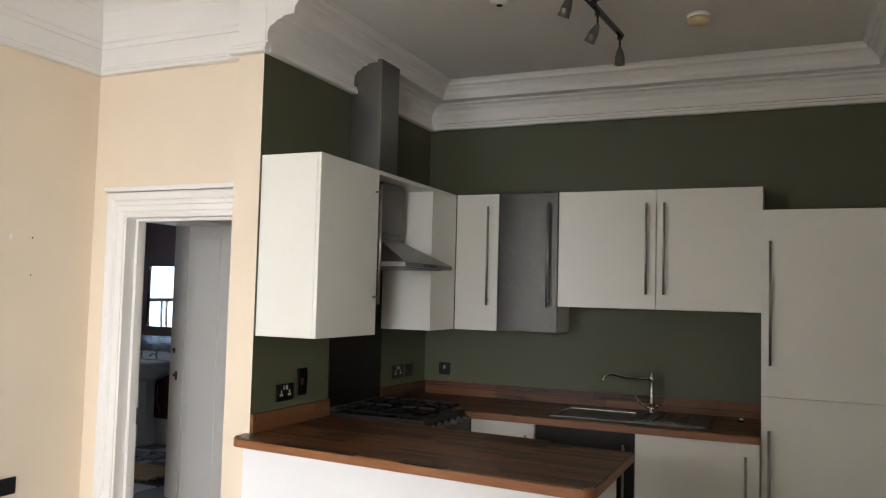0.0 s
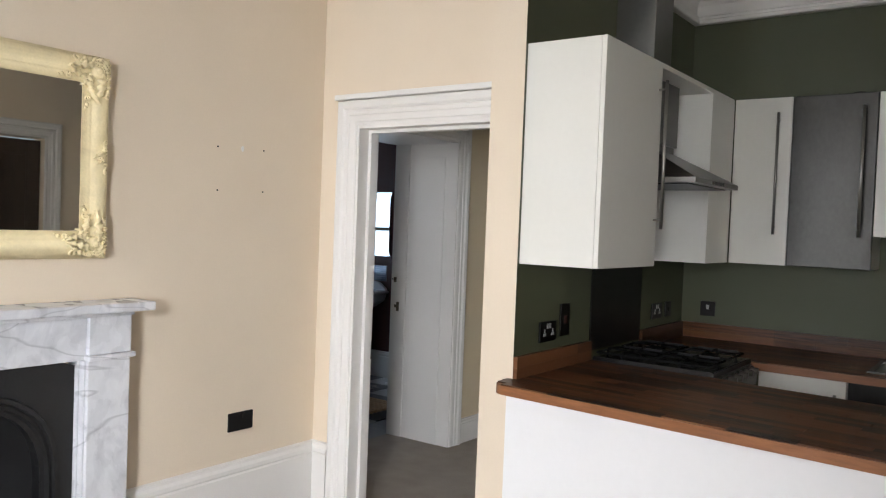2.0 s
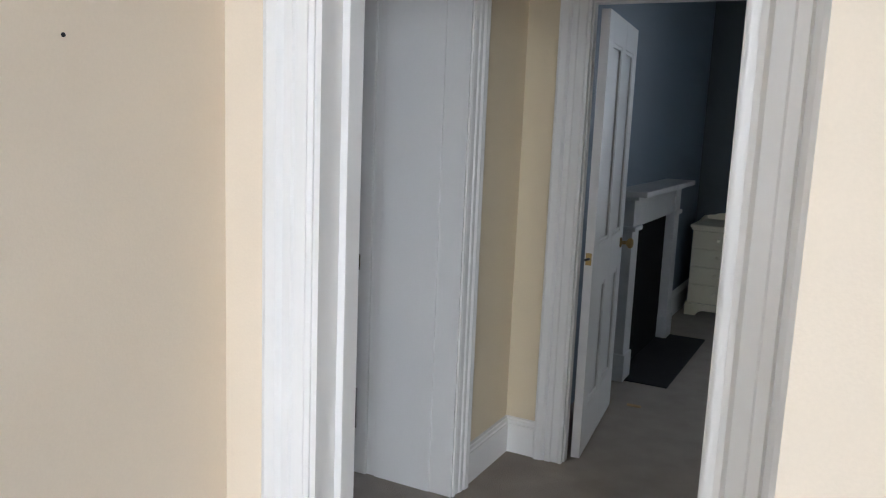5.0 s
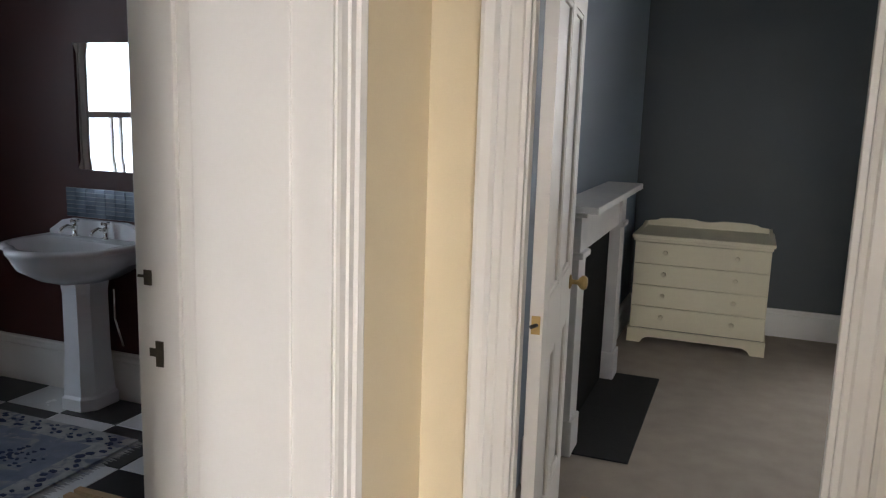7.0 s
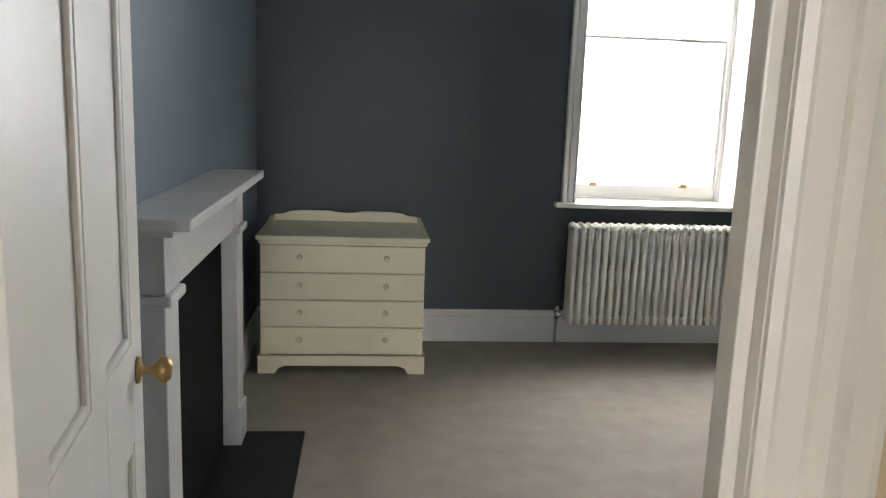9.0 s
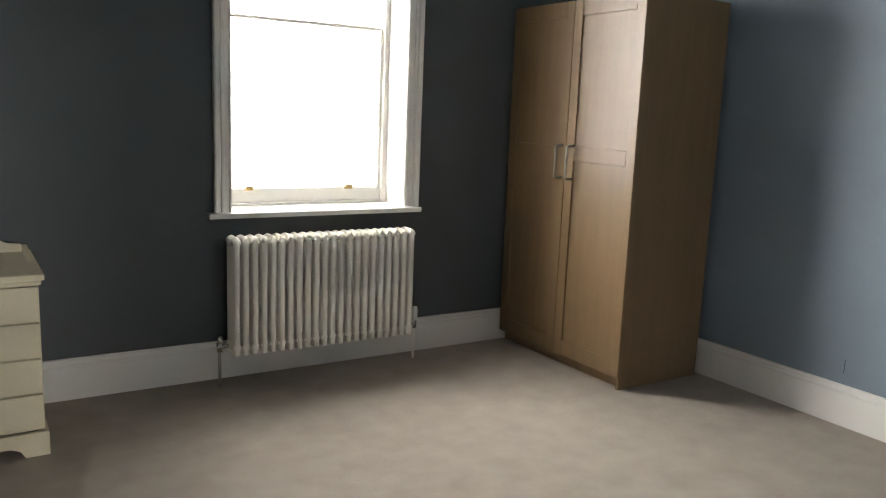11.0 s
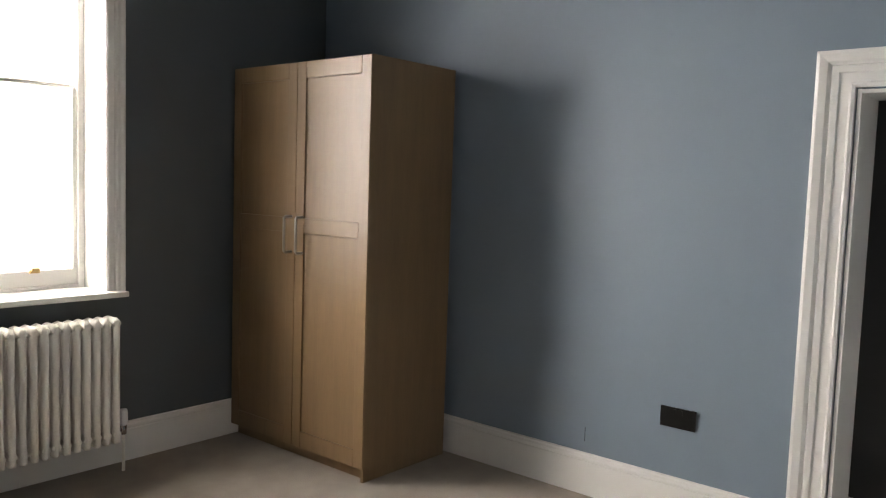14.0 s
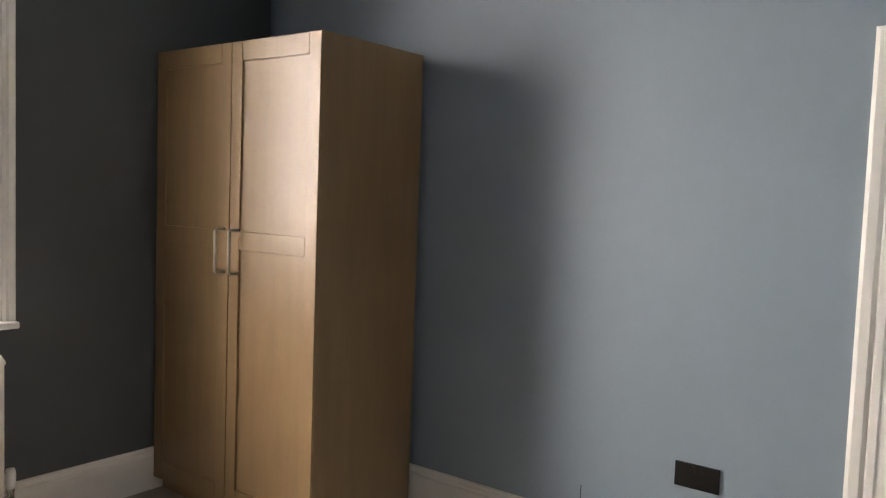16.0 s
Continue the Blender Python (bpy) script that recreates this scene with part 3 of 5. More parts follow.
# ---- bright haze outside the bedroom and bathroom windows ----
structure("backdrop", boxes((-9, 7, 14.0, 14.1, -0.6, 9.0)), HAZE, "bright white overcast sky")
structure("backdrop_side", boxes((-11.1, -11, -1, 11, -0.6, 9.0)), HAZEB, "pale blue overcast sky")

# ---- windows ----
def sash_window(name, place, w, z0, z1, meet, bars, light_mat=GLOSSW, st=0.045, fr=0.05):
    """place(a, d, z): a across from 0 to w, d outwards."""
    win = tagged(new(name), "white painted sash window letting in bright daylight", kind="structure")

    def bar(nm, a0, a1, d0, d1, b0, b1):
        p, q = place(a0, d0, b0), place(a1, d1, b1)
        bm = bmesh.new()
        box(bm, p[0], q[0], p[1], q[1], p[2], q[2], bevel=0.003)
        part(nm, bm, light_mat, win, local=True)
    bar("frame", 0, fr, 0, 0.1, z0, z1)
    bar("frame", w - fr, w, 0, 0.1, z0, z1)
    bar("frame", fr, w - fr, 0, 0.1, z1 - 0.05, z1)
    bar("window_sill", fr, w - fr, 0, 0.1, z0, z0 + 0.03)
    bar("bottom_rail", fr, w - fr, 0.02, 0.06, z0 + 0.03, z0 + 0.11)
    bar("meeting_rail", fr, w - fr, 0.03, 0.08, meet, meet + st)
    bar("stile", fr, fr + st, 0.02, 0.06, z0 + 0.11, meet)
    bar("stile", w - fr - st, w - fr, 0.02, 0.06, z0 + 0.11, meet)
    for f in bars:
        bar("glazing_bar", w * f - 0.01, w * f + 0.01, 0.025, 0.055, z0 + 0.11, meet)
    for b0, b1 in ((z0 + 0.11, meet), (meet + st, z1 - 0.05)):
        p, q = place(fr + 0.005, 0.038, b0), place(w - fr - 0.005, 0.043, b1)
        bm = bmesh.new()
        box(bm, p[0], q[0], p[1], q[1], p[2], q[2])
        g = part("pane", bm, GLASS, win, local=True)
        g.visible_shadow = False
    return win


wb = sash_window("window_1", lambda a, d, z: (-1.74 + a, 10.2 + d, z), 1.03, 0.885, 2.55, 1.92, (), st=0.02, fr=0.03)
for x in (-1.57, -0.96):
    bm = bmesh.new()
    box(bm, x - 0.025, x + 0.025, 10.2, 10.215, 0.985, 1.0, bevel=0.003)
    box(bm, x - 0.02, x + 0.02, 10.185, 10.22, 0.995, 1.012, bevel=0.004)
    part("sash_lift", bm, BRASS, wb, "brass sash lift", local=True)
sash_window("window_2", lambda a, d, z: (TX - 0.1 - d, 4.74 + a, z), 1.1, 0.8, 2.3, 1.43, (0.58, 0.66))
sash_window("window_3", lambda a, d, z: (-3.5 + a, FRONT - 0.05 - d, z), 1.1, 0.4, 2.6, 1.5, (0.5,))
sash_window("window_4", lambda a, d, z: (-0.55 + a, FRONT - 0.05 - d, z), 1.1, 0.4, 2.6, 1.5, (0.5,))
bm = bmesh.new()
casing(bm, 4.75, 5.83, 2.29, scaled(0.13), lambda a, z, v: (TX + v, a, z))
for y0, y1 in ((4.741, 4.752), (5.828, 5.839)):
    box(bm, TX - 0.1, TX + 0.01, y0, y1, 0.8, 2.29)
box(bm, TX - 0.1, TX + 0.05, 4.70, 5.88, 0.775, 0.8, bevel=0.005)
structure("trim_bathroom_window", bm, GLOSSW, "white moulded window casing and sill")
bm = bmesh.new()
WC = scaled(0.088)
rings = []
for a, z, s, t in ((-1.745, 0.9, -1, 0), (-1.745, 2.53, -1, 1), (-0.705, 2.53, 1, 1), (-0.705, 0.9, 1, 0)):
    rings.append([(a + s * u, RY - v, z + t * u) for u, v in WC])
loft(bm, rings, smooth=False)
box(bm, -1.765, -1.74, RY - 0.012, RY + 0.22, 0.9, 2.55)
box(bm, -0.71, -0.685, RY - 0.012, RY + 0.22, 0.9, 2.55)
box(bm, -1.74, -0.71, RY - 0.012, RY + 0.22, 2.53, 2.555)
structure("trim_window_casing", bm, GLOSSW, "white moulded window casing and reveals")
structure("window_board", boxes((-1.875, -0.62, RY - 0.075, RY + 0.22, 0.872, 0.9), bevel=0.006), GLOSSW, "white window board")


# ---- living room ----
def double_socket(name, c, out, w, h, mats, label, inserts=()):
    """A plate on a wall; out: the way that it faces, along x or y."""
    s = thing(name, c, label, "socket")
    ox, oy = out
    bm = bmesh.new()
    if ox:
        box(bm, c[0], c[0] + ox * 0.01, c[1] - w / 2, c[1] + w / 2, c[2] - h / 2, c[2] + h / 2, bevel=0.002)
    else:
        box(bm, c[0] - w / 2, c[0] + w / 2, c[1], c[1] + oy * 0.01, c[2] - h / 2, c[2] + h / 2, bevel=0.002)
    part("plate", bm, mats, s)
    for nm, du, dz, iw, ih, im in inserts:
        bm = bmesh.new()
        if ox:
            box(bm, c[0] + ox * 0.009, c[0] + ox * 0.013, c[1] + du - iw / 2, c[1] + du + iw / 2, c[2] + dz - ih / 2, c[2] + dz + ih / 2, bevel=0.001)
        else:
            box(bm, c[0] + du - iw / 2, c[0] + du + iw / 2, c[1] + oy * 0.009, c[1] + oy * 0.013, c[2] + dz - ih / 2, c[2] + dz + ih / 2, bevel=0.001)
        part(nm, bm, im, s)
    return s


ROCK = [("rocker", -0.015, 0.028, 0.014, 0.022, BLACKP), ("rocker", 0.015, 0.028, 0.014, 0.022, BLACKP)]
double_socket("socket_plate", (LX, 3.485, 0.535), (1, 0), 0.148, 0.09, BLACKP, "black double socket plate on the cream wall", ROCK)
for y, z in ((3.306, 1.859), (3.584, 1.865), (3.584, 1.661), (3.31, 1.655)):
    bm = bmesh.new()
    turned(bm, (LX - 0.002, y, z), [(0.0045, 0), (0.0045, 0.0035), (0.002, 0.004)], "x", 8)
    tagged(mesh_object("screw_hole", bm, BLACKP), "small dark screw hole in the cream wall", "screw hole", "screw holes of a removed bracket")
bm = bmesh.new()
loft(bm, [[(LX - 0.002 + d, 3.452 + r * math.cos(a * 0.6) * (1 + 0.3 * math.sin(3 * a)), 1.862 + 1.7 * r * math.sin(a * 0.6)) for a in range(11)]
          for d, r in ((0, 0.009), (0.004, 0.008), (0.005, 0.004))], smooth=False)
tagged(mesh_object("filler_patch", bm, FILLER), "rough white filler patch on the cream wall", "filler patch")

fp = thing("marble_fireplace", (LX, 2.14, 0), "white and grey veined marble fireplace with black cast-iron insert", "fireplace")
part("mantel_shelf", boxes((LX, -3.50, 1.40, 2.88, 1.135, 1.172), bevel=0.006), MARBLE, fp)
part("bed_mould", boxes((LX, -3.557, 1.46, 2.82, 1.115, 1.135), bevel=0.003), MARBLE, fp)
part("frieze", boxes((LX, -3.585, 1.6505, 2.6295, 0.945, 1.1145), bevel=0.003), MARBLE, fp)
for y0, y1, sg in ((2.63, 2.812, 1), (1.468, 1.65, -1)):
    part("corner_block", boxes((LX, -3.565, y0, y1, 0.965, 1.115), bevel=0.004), MARBLE, fp)
    part("cap_mould", boxes((LX, -3.545, y0 - 0.01, y1 + 0.012, 0.943, 0.965), bevel=0.008), MARBLE, fp)
    part("pilaster", boxes((LX, -3.57, y0, y1, 0.16, 0.943), bevel=0.004), MARBLE, fp)
    part("plinth_block", boxes((LX, -3.55, y0 - 0.012, y1 + 0.012, 0.0, 0.16), bevel=0.006), MARBLE, fp)
    part("inner_slip", boxes((LX, -3.585, (y0 - 0.011) if sg > 0 else y1, y0 if sg > 0 else (y1 + 0.011), 0.0, 0.943), bevel=0.006), MARBLE, fp)
    part("inner_slip", boxes((LX, -3.61, (y0 - 0.022) if sg > 0 else (y1 + 0.011), (y0 - 0.011) if sg > 0 else (y1 + 0.022), 0.0, 0.943), bevel=0.005), MARBLE, fp)
# iron insert: a plate with an arched opening
bm = bmesh.new()
N = 20
cy, ry, zs = 2.14, 0.345, 0.45


def arch(r, lift=0.0):
    pts = [(cy - r, 0.0)]
    for i in range(N + 1):
        a = math.pi - math.pi * i / N
        pts.append((cy + r * math.copysign(abs(math.cos(a)) ** 0.75, math.cos(a)), zs + (r + lift) * abs(math.sin(a)) ** 0.75))
    return pts + [(cy + r, 0.0)]


outer = [(1.67, 0.0)]
inner = arch(ry + 0.06)
for i in range(1, len(inner) - 1):
    a = math.pi - math.pi * (i - 1) / N
    k = min(0.47 / max(abs(math.cos(a)), 1e-3), 0.505 / max(abs(math.sin(a)), 1e-3))
    outer.append((cy + k * math.cos(a), zs + k * math.sin(a)))
outer.append((2.61, 0.0))
loft(bm, [[(-3.63, y, z) for y, z in outer], [(-3.63, y, z) for y, z in inner], [(-3.66, y, z) for y, z in inner]], False, False, smooth=False, closed=False)
part("front_plate", bm, IRON, fp, "black cast-iron face plate")
bm = bmesh.new()
rings = []
for r, x in ((ry + 0.065, -3.632), (ry + 0.06, -3.612), (ry + 0.045, -3.61), (ry + 0.038, -3.622), (ry + 0.025, -3.618), (ry + 0.015, -3.635), (ry, -3.64), (ry, -3.70)):
    rings.append([(x, y, z) for y, z in arch(r)])
loft(bm, rings, False, False, smooth=False, closed=False)
part("arch_moulding", bm, IRON, fp, "moulded cast-iron arch")
bm = bmesh.new()
rings = [[(x, y, z) for y, z in arch(r)] for r, x in ((ry, -3.70), (ry * 0.8, -3.82), (ry * 0.6, -3.90), (0.02, -3.92))]
loft(bm, rings, False, True, smooth=True, closed=False)
part("fireback", bm, IRON, fp)
bm = bmesh.new()
for k in range(9):
    y = 1.92 + k * 0.055
    tube(bm, [(-3.69, y, 0.08), (-3.66, y, 0.1), (-3.655, y, 0.2)], 0.008, 6)
tube(bm, [(-3.655, 1.9, 0.2), (-3.655, 2.38, 0.2)], 0.012, 8)
part("grate", bm, IRON, fp)

# gilt mirror over the fireplace
gm = thing("gilt_mirror", (LX, 2.14, 1.33), "cream and gold ornate framed mirror above the mantel", "mirror")
PR = [(0, 0.0), (0, 0.014), (0.006, 0.019), (0.011, 0.015), (0.03, 0.018), (0.036, 0.023), (0.044, 0.024), (0.052, 0.038), (0.066, 0.049), (0.08, 0.052), (0.094, 0.046),
      (0.103, 0.036), (0.107, 0.028), (0.112, 0.024), (0.112, 0.0)]
bm = bmesh.new()
ring0 = []
for y, z, sy, sz in ((1.66, 1.455, -1, -1), (1.66, 2.04, -1, 1), (2.625, 2.04, 1, 1), (2.625, 1.455, 1, -1)):
    ring0.append([(LX + 0.004 + v, y + sy * u, z + sz * u) for u, v in PR])
loft(bm, ring0 + [ring0[0]], False, False, smooth=False)
smoothed(bm, 50)
part("frame", bm, GILT, gm)
part("mirror_glass", boxes((LX + 0.003, LX + 0.02, 1.655, 2.63, 1.45, 2.045)), MIRROR, gm)
rng = random.Random(4)


def frame_height(u):
    """How far the frame's face stands out, u metres from the glass."""
    for (u0, v0), (u1, v1) in zip(PR[1:-2], PR[2:-1]):
        if u0 <= u <= u1:
            return v0 + (v1 - v0) * (u - u0) / max(u1 - u0, 1e-6)
    return 0.018 if u < 0.05 else 0.026


def acanthus(place, u0, w0, angle, length, width, curl=0.0):
    """A lobed leaf that lies on the frame and curls up at its tip; place(u, w, h) puts it in the room."""
    rows, ridge = [], 17
    for i in range(ridge):
        k = i / (ridge - 1)
        a = angle + curl * k
        u, w = u0 + length * k * math.cos(a), w0 + length * k * math.sin(a)
        half = width * (0.35 + 0.65 * math.sin(math.pi * min(1, k * 0.9 + 0.08))) * (0.62 + 0.38 * math.cos(k * 25)) * (1 - 0.75 * k ** 4)
        lift = frame_height(max(u, w)) + 0.005 + 0.01 * math.sin(k * 2.6) + 0.003 * math.cos(k * 25)
        row = []
        for q, h in ((-1, 0.0), (-0.55, 0.006), (0, 0.003), (0.55, 0.006), (1, 0.0)):
            row.append((u - q * half * math.sin(a), w + q * half * math.cos(a), lift + h))
        base = [(row[-1][0], row[-1][1], lift - 0.02), (row[0][0], row[0][1], lift - 0.02)]
        rows.append([place(*p) for p in row + base])
    bm = bmesh.new()
    loft(bm, rows)
    return bm


def scroll(place, u0, w0, r, start, turn):
    bm = bmesh.new()
    pts = []
    for j in range(13):
        a, q = start + turn * j * 0.62, r * (1 - j * 0.065)
        u, w = u0 + q * math.cos(a), w0 + q * math.sin(a)
        pts.append(place(u, w, frame_height(max(u, w)) + 0.008 + 0.0008 * j))
    tube(bm, pts, 0.0048, 6)
    return bm


def bud(place, u, w, r):
    bm = bmesh.new()
    bmesh.ops.create_icosphere(bm, subdivisions=2, radius=r, matrix=Matrix.Translation(place(u, w, frame_height(max(u, w)) + r * 0.5)))
    for f in bm.faces:
        f.smooth = True
    return bm


# u runs outwards from the glass along y, w outwards along z; negative values run back along the sides
for y, z, sy, sz in ((2.617, 2.032, 1, 1), (2.617, 1.463, 1, -1), (1.668, 2.032, -1, 1), (1.668, 1.463, -1, -1)):
    at = lambda u, w, h, y=y, z=z, sy=sy, sz=sz: (LX + 0.004 + h, y + sy * u, z + sz * w)
    boss = bmesh.new()
    mt = Matrix.Translation(at(0.06, 0.06, 0.046)) @ Matrix.Diagonal((0.55, 1.0, 1.0, 1))
    bmesh.ops.create_icosphere(boss, subdivisions=3, radius=0.03, matrix=mt)
    for f in boss.faces:
        f.smooth = True
    corner = part("corner_ornament", boss, GILT, gm, "moulded leaf and scroll ornament")
    for u0, w0, ang, ln, wd_, cu in ((0.05, 0.075, 180, 0.12, 0.019, 8), (0.075, 0.05, -90, 0.12, 0.019, -8), (0.04, 0.03, 180, 0.11, 0.015, -10), (0.03, 0.04, -90, 0.11, 0.015, 10),
                                     (0.04, 0.1, 170, 0.09, 0.014, 25), (0.1, 0.04, -80, 0.09, 0.014, -25), (0.07, 0.07, 45, 0.055, 0.022, 0), (0.075, 0.06, 5, 0.05, 0.018, 40),
                                     (0.06, 0.075, 85, 0.05, 0.018, -40), (0.055, 0.055, 225, 0.075, 0.016, 0), (0.06, 0.09, 140, 0.05, 0.015, 30), (0.09, 0.06, -50, 0.05, 0.015, -30)):
        j = rng.uniform(-8, 8)
        part("leaf", acanthus(at, u0, w0, math.radians(ang + j), ln * rng.uniform(0.9, 1.1), wd_, math.radians(cu)), GILT, corner)
    for u0, w0, r, st, tn in ((-0.035, 0.092, 0.016, 0, 1), (0.092, -0.035, 0.016, 1.5, -1), (-0.05, 0.03, 0.011, 2, 1), (0.03, -0.05, 0.011, 4, -1), (0.095, 0.095, 0.014, 3, 1)):
        part("scroll", scroll(at, u0, w0, r, st, tn), GILT, corner)
    for u, w, r in ((-0.075, 0.03, 0.008), (-0.088, 0.025, 0.006), (0.03, -0.075, 0.008), (0.025, -0.088, 0.006), (0.1, 0.07, 0.01), (0.07, 0.1, 0.01), (0.06, 0.06, 0.016)):
        part("bud", bud(at, u, w, r), GILT, corner)
for y, sy in ((2.612, 1), (1.673, -1)):
    at = lambda u, w, h, y=y, sy=sy: (LX + 0.004 + h, y + sy * u, 1.75 + w)
    boss = bmesh.new()
    bmesh.ops.create_icosphere(boss, subdivisions=2, radius=0.016, matrix=Matrix.Translation(at(0.098, 0, 0.04)) @ Matrix.Diagonal((0.7, 1, 1.3, 1)))
    for f in boss.faces:
        f.smooth = True
    side = part("side_ornament", boss, GILT, gm, "small shell and scroll ornament")
    for ang, ln in ((90, 0.06), (-90, 0.06), (150, 0.04), (-150, 0.04), (180, 0.045)):
        part("leaf", acanthus(at, 0.1, 0, math.radians(ang), ln, 0.012, 0.2), GILT, side)
    for w, tn in ((0.055, 1), (-0.055, -1)):
        part("scroll", scroll(at, 0.1, w, 0.011, 0, tn), GILT, side)


# ---- kitchen ----
def bar_handle(parent, top, bottom, out, local=False):
    """A bar handle between two points, standing off by out."""
    top, bottom, out = Vector(top), Vector(bottom), Vector(out)
    bm = bmesh.new()
    tube(bm, [top + out, bottom + out], 0.0075, 10)
    for k in (0.06, 0.94):
        p = top.lerp(bottom, k)
        tube(bm, [p, p + out], 0.0045, 8)
    return part("handle", bm, NICKEL, parent, "brushed steel bar handle")


def unit(name, label, body, doors, mats, category="kitchen cabinet", group="", door_mats=None):
    """body: a box; doors: (box, handle top, handle bottom, out)."""
    u = thing(name, ((body[0] + body[1]) / 2, (body[2] + body[3]) / 2, body[4]), label, category, group)
    part("body", boxes(body, bevel=0.0015), mats, u)
    for d, h0, h1, out in doors:
        dr = part("door", boxes(d, bevel=0.003), door_mats or mats, u)
        if h0:
            bar_handle(dr, h0, h1, out)
    return u


WF = 5.43
unit("wall_cabinet", "tall white wall cabinet at the green wall end", (NX1, -1.962, 3.75, 4.335, 1.385, 2.285),
     [((-1.96, -1.94, 3.748, 4.336, 1.385, 2.285), (-1.94, 4.30, 2.2), (-1.94, 4.30, 1.55), (0.035, 0, 0))], LAMINATE, group="wall cabinets")
hb = thing("hood_housing", (-2.1, 4.7, 1.385), "white boxed housing panels round the cooker hood", "cabinet")
part("top_panel", boxes((NX1, -1.94, 4.338, 5.425, 2.262, 2.285), bevel=0.0015), LAMINATE, hb)
part("side_panel", boxes((NX1, -1.94, 5.045, 5.068, 1.385, 2.262), bevel=0.0015), LAMINATE, hb)
part("filler_panel", boxes((-1.962, -1.94, 5.068, WF - 0.002, 1.385, 2.262), bevel=0.0015), LAMINATE, hb)
part("bottom_panel", boxes((NX1, -1.962, 5.068, WF - 0.002, 1.385, 1.405), bevel=0.0015), LAMINATE, hb)
unit("wall_cabinet", "narrow white corner wall cabinet with bar handle", (-1.938, -1.637, WF + 0.02, KB, 1.385, 2.285),
     [((-1.935, -1.637, WF, WF + 0.019, 1.385, 2.285), (-1.70, WF, 2.2), (-1.70, WF, 1.55), (0, -0.035, 0))], LAMINATE, group="wall cabinets")
unit("wall_cabinet", "wall cabinet with brushed steel door", (-1.634, -1.232, WF + 0.02, KB, 1.385, 2.285),
     [((-1.634, -1.232, WF - 0.004, WF + 0.019, 1.385, 2.285), (-1.29, WF - 0.004, 2.215), (-1.29, WF - 0.004, 1.55), (0, -0.035, 0))], LAMINATE, group="wall cabinets",
     door_mats=DOORST)
for x0, x1, hx in ((-1.228, -0.622, -0.675), (-0.618, -0.02, -0.57)):
    unit("wall_cabinet", "short white wall cabinet above the sink", (x0, x1, WF + 0.02, KB, 1.555, 2.285),
         [((x0, x1, WF, WF + 0.019, 1.555, 2.285), (hx, WF, 2.2), (hx, WF, 1.645), (0, -0.035, 0))], LAMINATE, group="wall cabinets")
bm = bmesh.new()
turned(bm, (-1.33, WF + 0.07, 2.285), [(0.03, 0), (0.03, 0.012), (0.012, 0.016)], "z", 14)
tagged(mesh_object("puck_light", bm, BLACKP), "small black round lamp on top of the cabinet", "lamp")

TF = 5.12
unit("tall_cabinet", "tall white fridge housing with two doors", (-0.018, KR, TF + 0.022, KB, 0.0, 2.115),
     [((-0.015, 0.58, TF, TF + 0.02, 1.115, 2.115), (0.028, TF, 1.945), (0.028, TF, 1.28), (0, -0.035, 0)),
      ((-0.015, 0.58, TF, TF + 0.02, 0.12, 1.1125), (0.023, TF, 0.94), (0.023, TF, 0.28), (0, -0.035, 0)),
      ((0.584, KR, TF, TF + 0.02, 0.12, 2.115), None, None, None)], LAMINATE)

BF = 5.07
unit("base_cabinet", "white base cabinet under the walnut worktop", (-1.66, -1.255, BF + 0.022, KB, 0.0, 0.868),
     [((-1.655, -1.257, BF, BF + 0.02, 0.14, 0.865), (-1.30, BF, 0.80), (-1.30, BF, 0.45), (0, -0.035, 0))], LAMINATE, group="base cabinets")
unit("dishwasher", "brushed dark steel fronted dishwasher", (-1.252, -0.675, BF + 0.022, KB, 0.0, 0.868),
     [((-1.25, -0.677, BF, BF + 0.02, 0.14, 0.865), (-0.73, BF, 0.80), (-0.73, BF, 0.3), (0, -0.035, 0))], STEEL, "dishwasher")
unit("base_cabinet", "white base cabinet below the sink", (-0.672, -0.021, BF + 0.022, KB, 0.0, 0.868),
     [((-0.67, -0.023, BF, BF + 0.02, 0.14, 0.865), (-0.09, BF, 0.80), (-0.09, BF, 0.3), (0, -0.035, 0))], LAMINATE, group="base cabinets")

# cooker hood and duct
hood = thing("cooker_hood", (-2.0, 4.69, 1.76), "brushed steel cooker hood with pyramid canopy", "cooker hood")
bm = bmesh.new()


def rect(x0, x1, y0, y1, z):
    return [(x0, y0, z), (x1, y0, z), (x1, y1, z), (x0, y1, z)]


loft(bm, [rect(NX1, -1.785, 4.37, 5.015, 1.762), rect(NX1, -1.785, 4.37, 5.015, 1.785), rect(NX1, -2.06, 4.55, 4.84, 1.93), rect(NX1, -2.06, 4.55, 4.84, 1.96)], smooth=False)
part("canopy", bm, STEELH, hood)
part("control_strip", boxes((-1.79, -1.783, 4.60, 4.78, 1.766, 1.782)), CHROME, hood)
part("filter", boxes((-2.2, -1.83, 4.42, 4.96, 1.757, 1.762)), STEEL, hood)
part("lower_chimney", boxes((NX1, -2.04, 4.56, 4.83, 1.96, 2.26), bevel=0.002), STEELH, hood)
part("upper_chimney", boxes((NX1, -2.09, 4.60, 4.83, 2.288, 3.0), bevel=0.002), STEELH, hood)
tagged(mesh_object("splashback", boxes((NX1, NX1 + 0.006, 4.44, 5.06, 0.952, 1.76)), STEEL), "dark brushed steel splashback behind the cooker", "splashback")

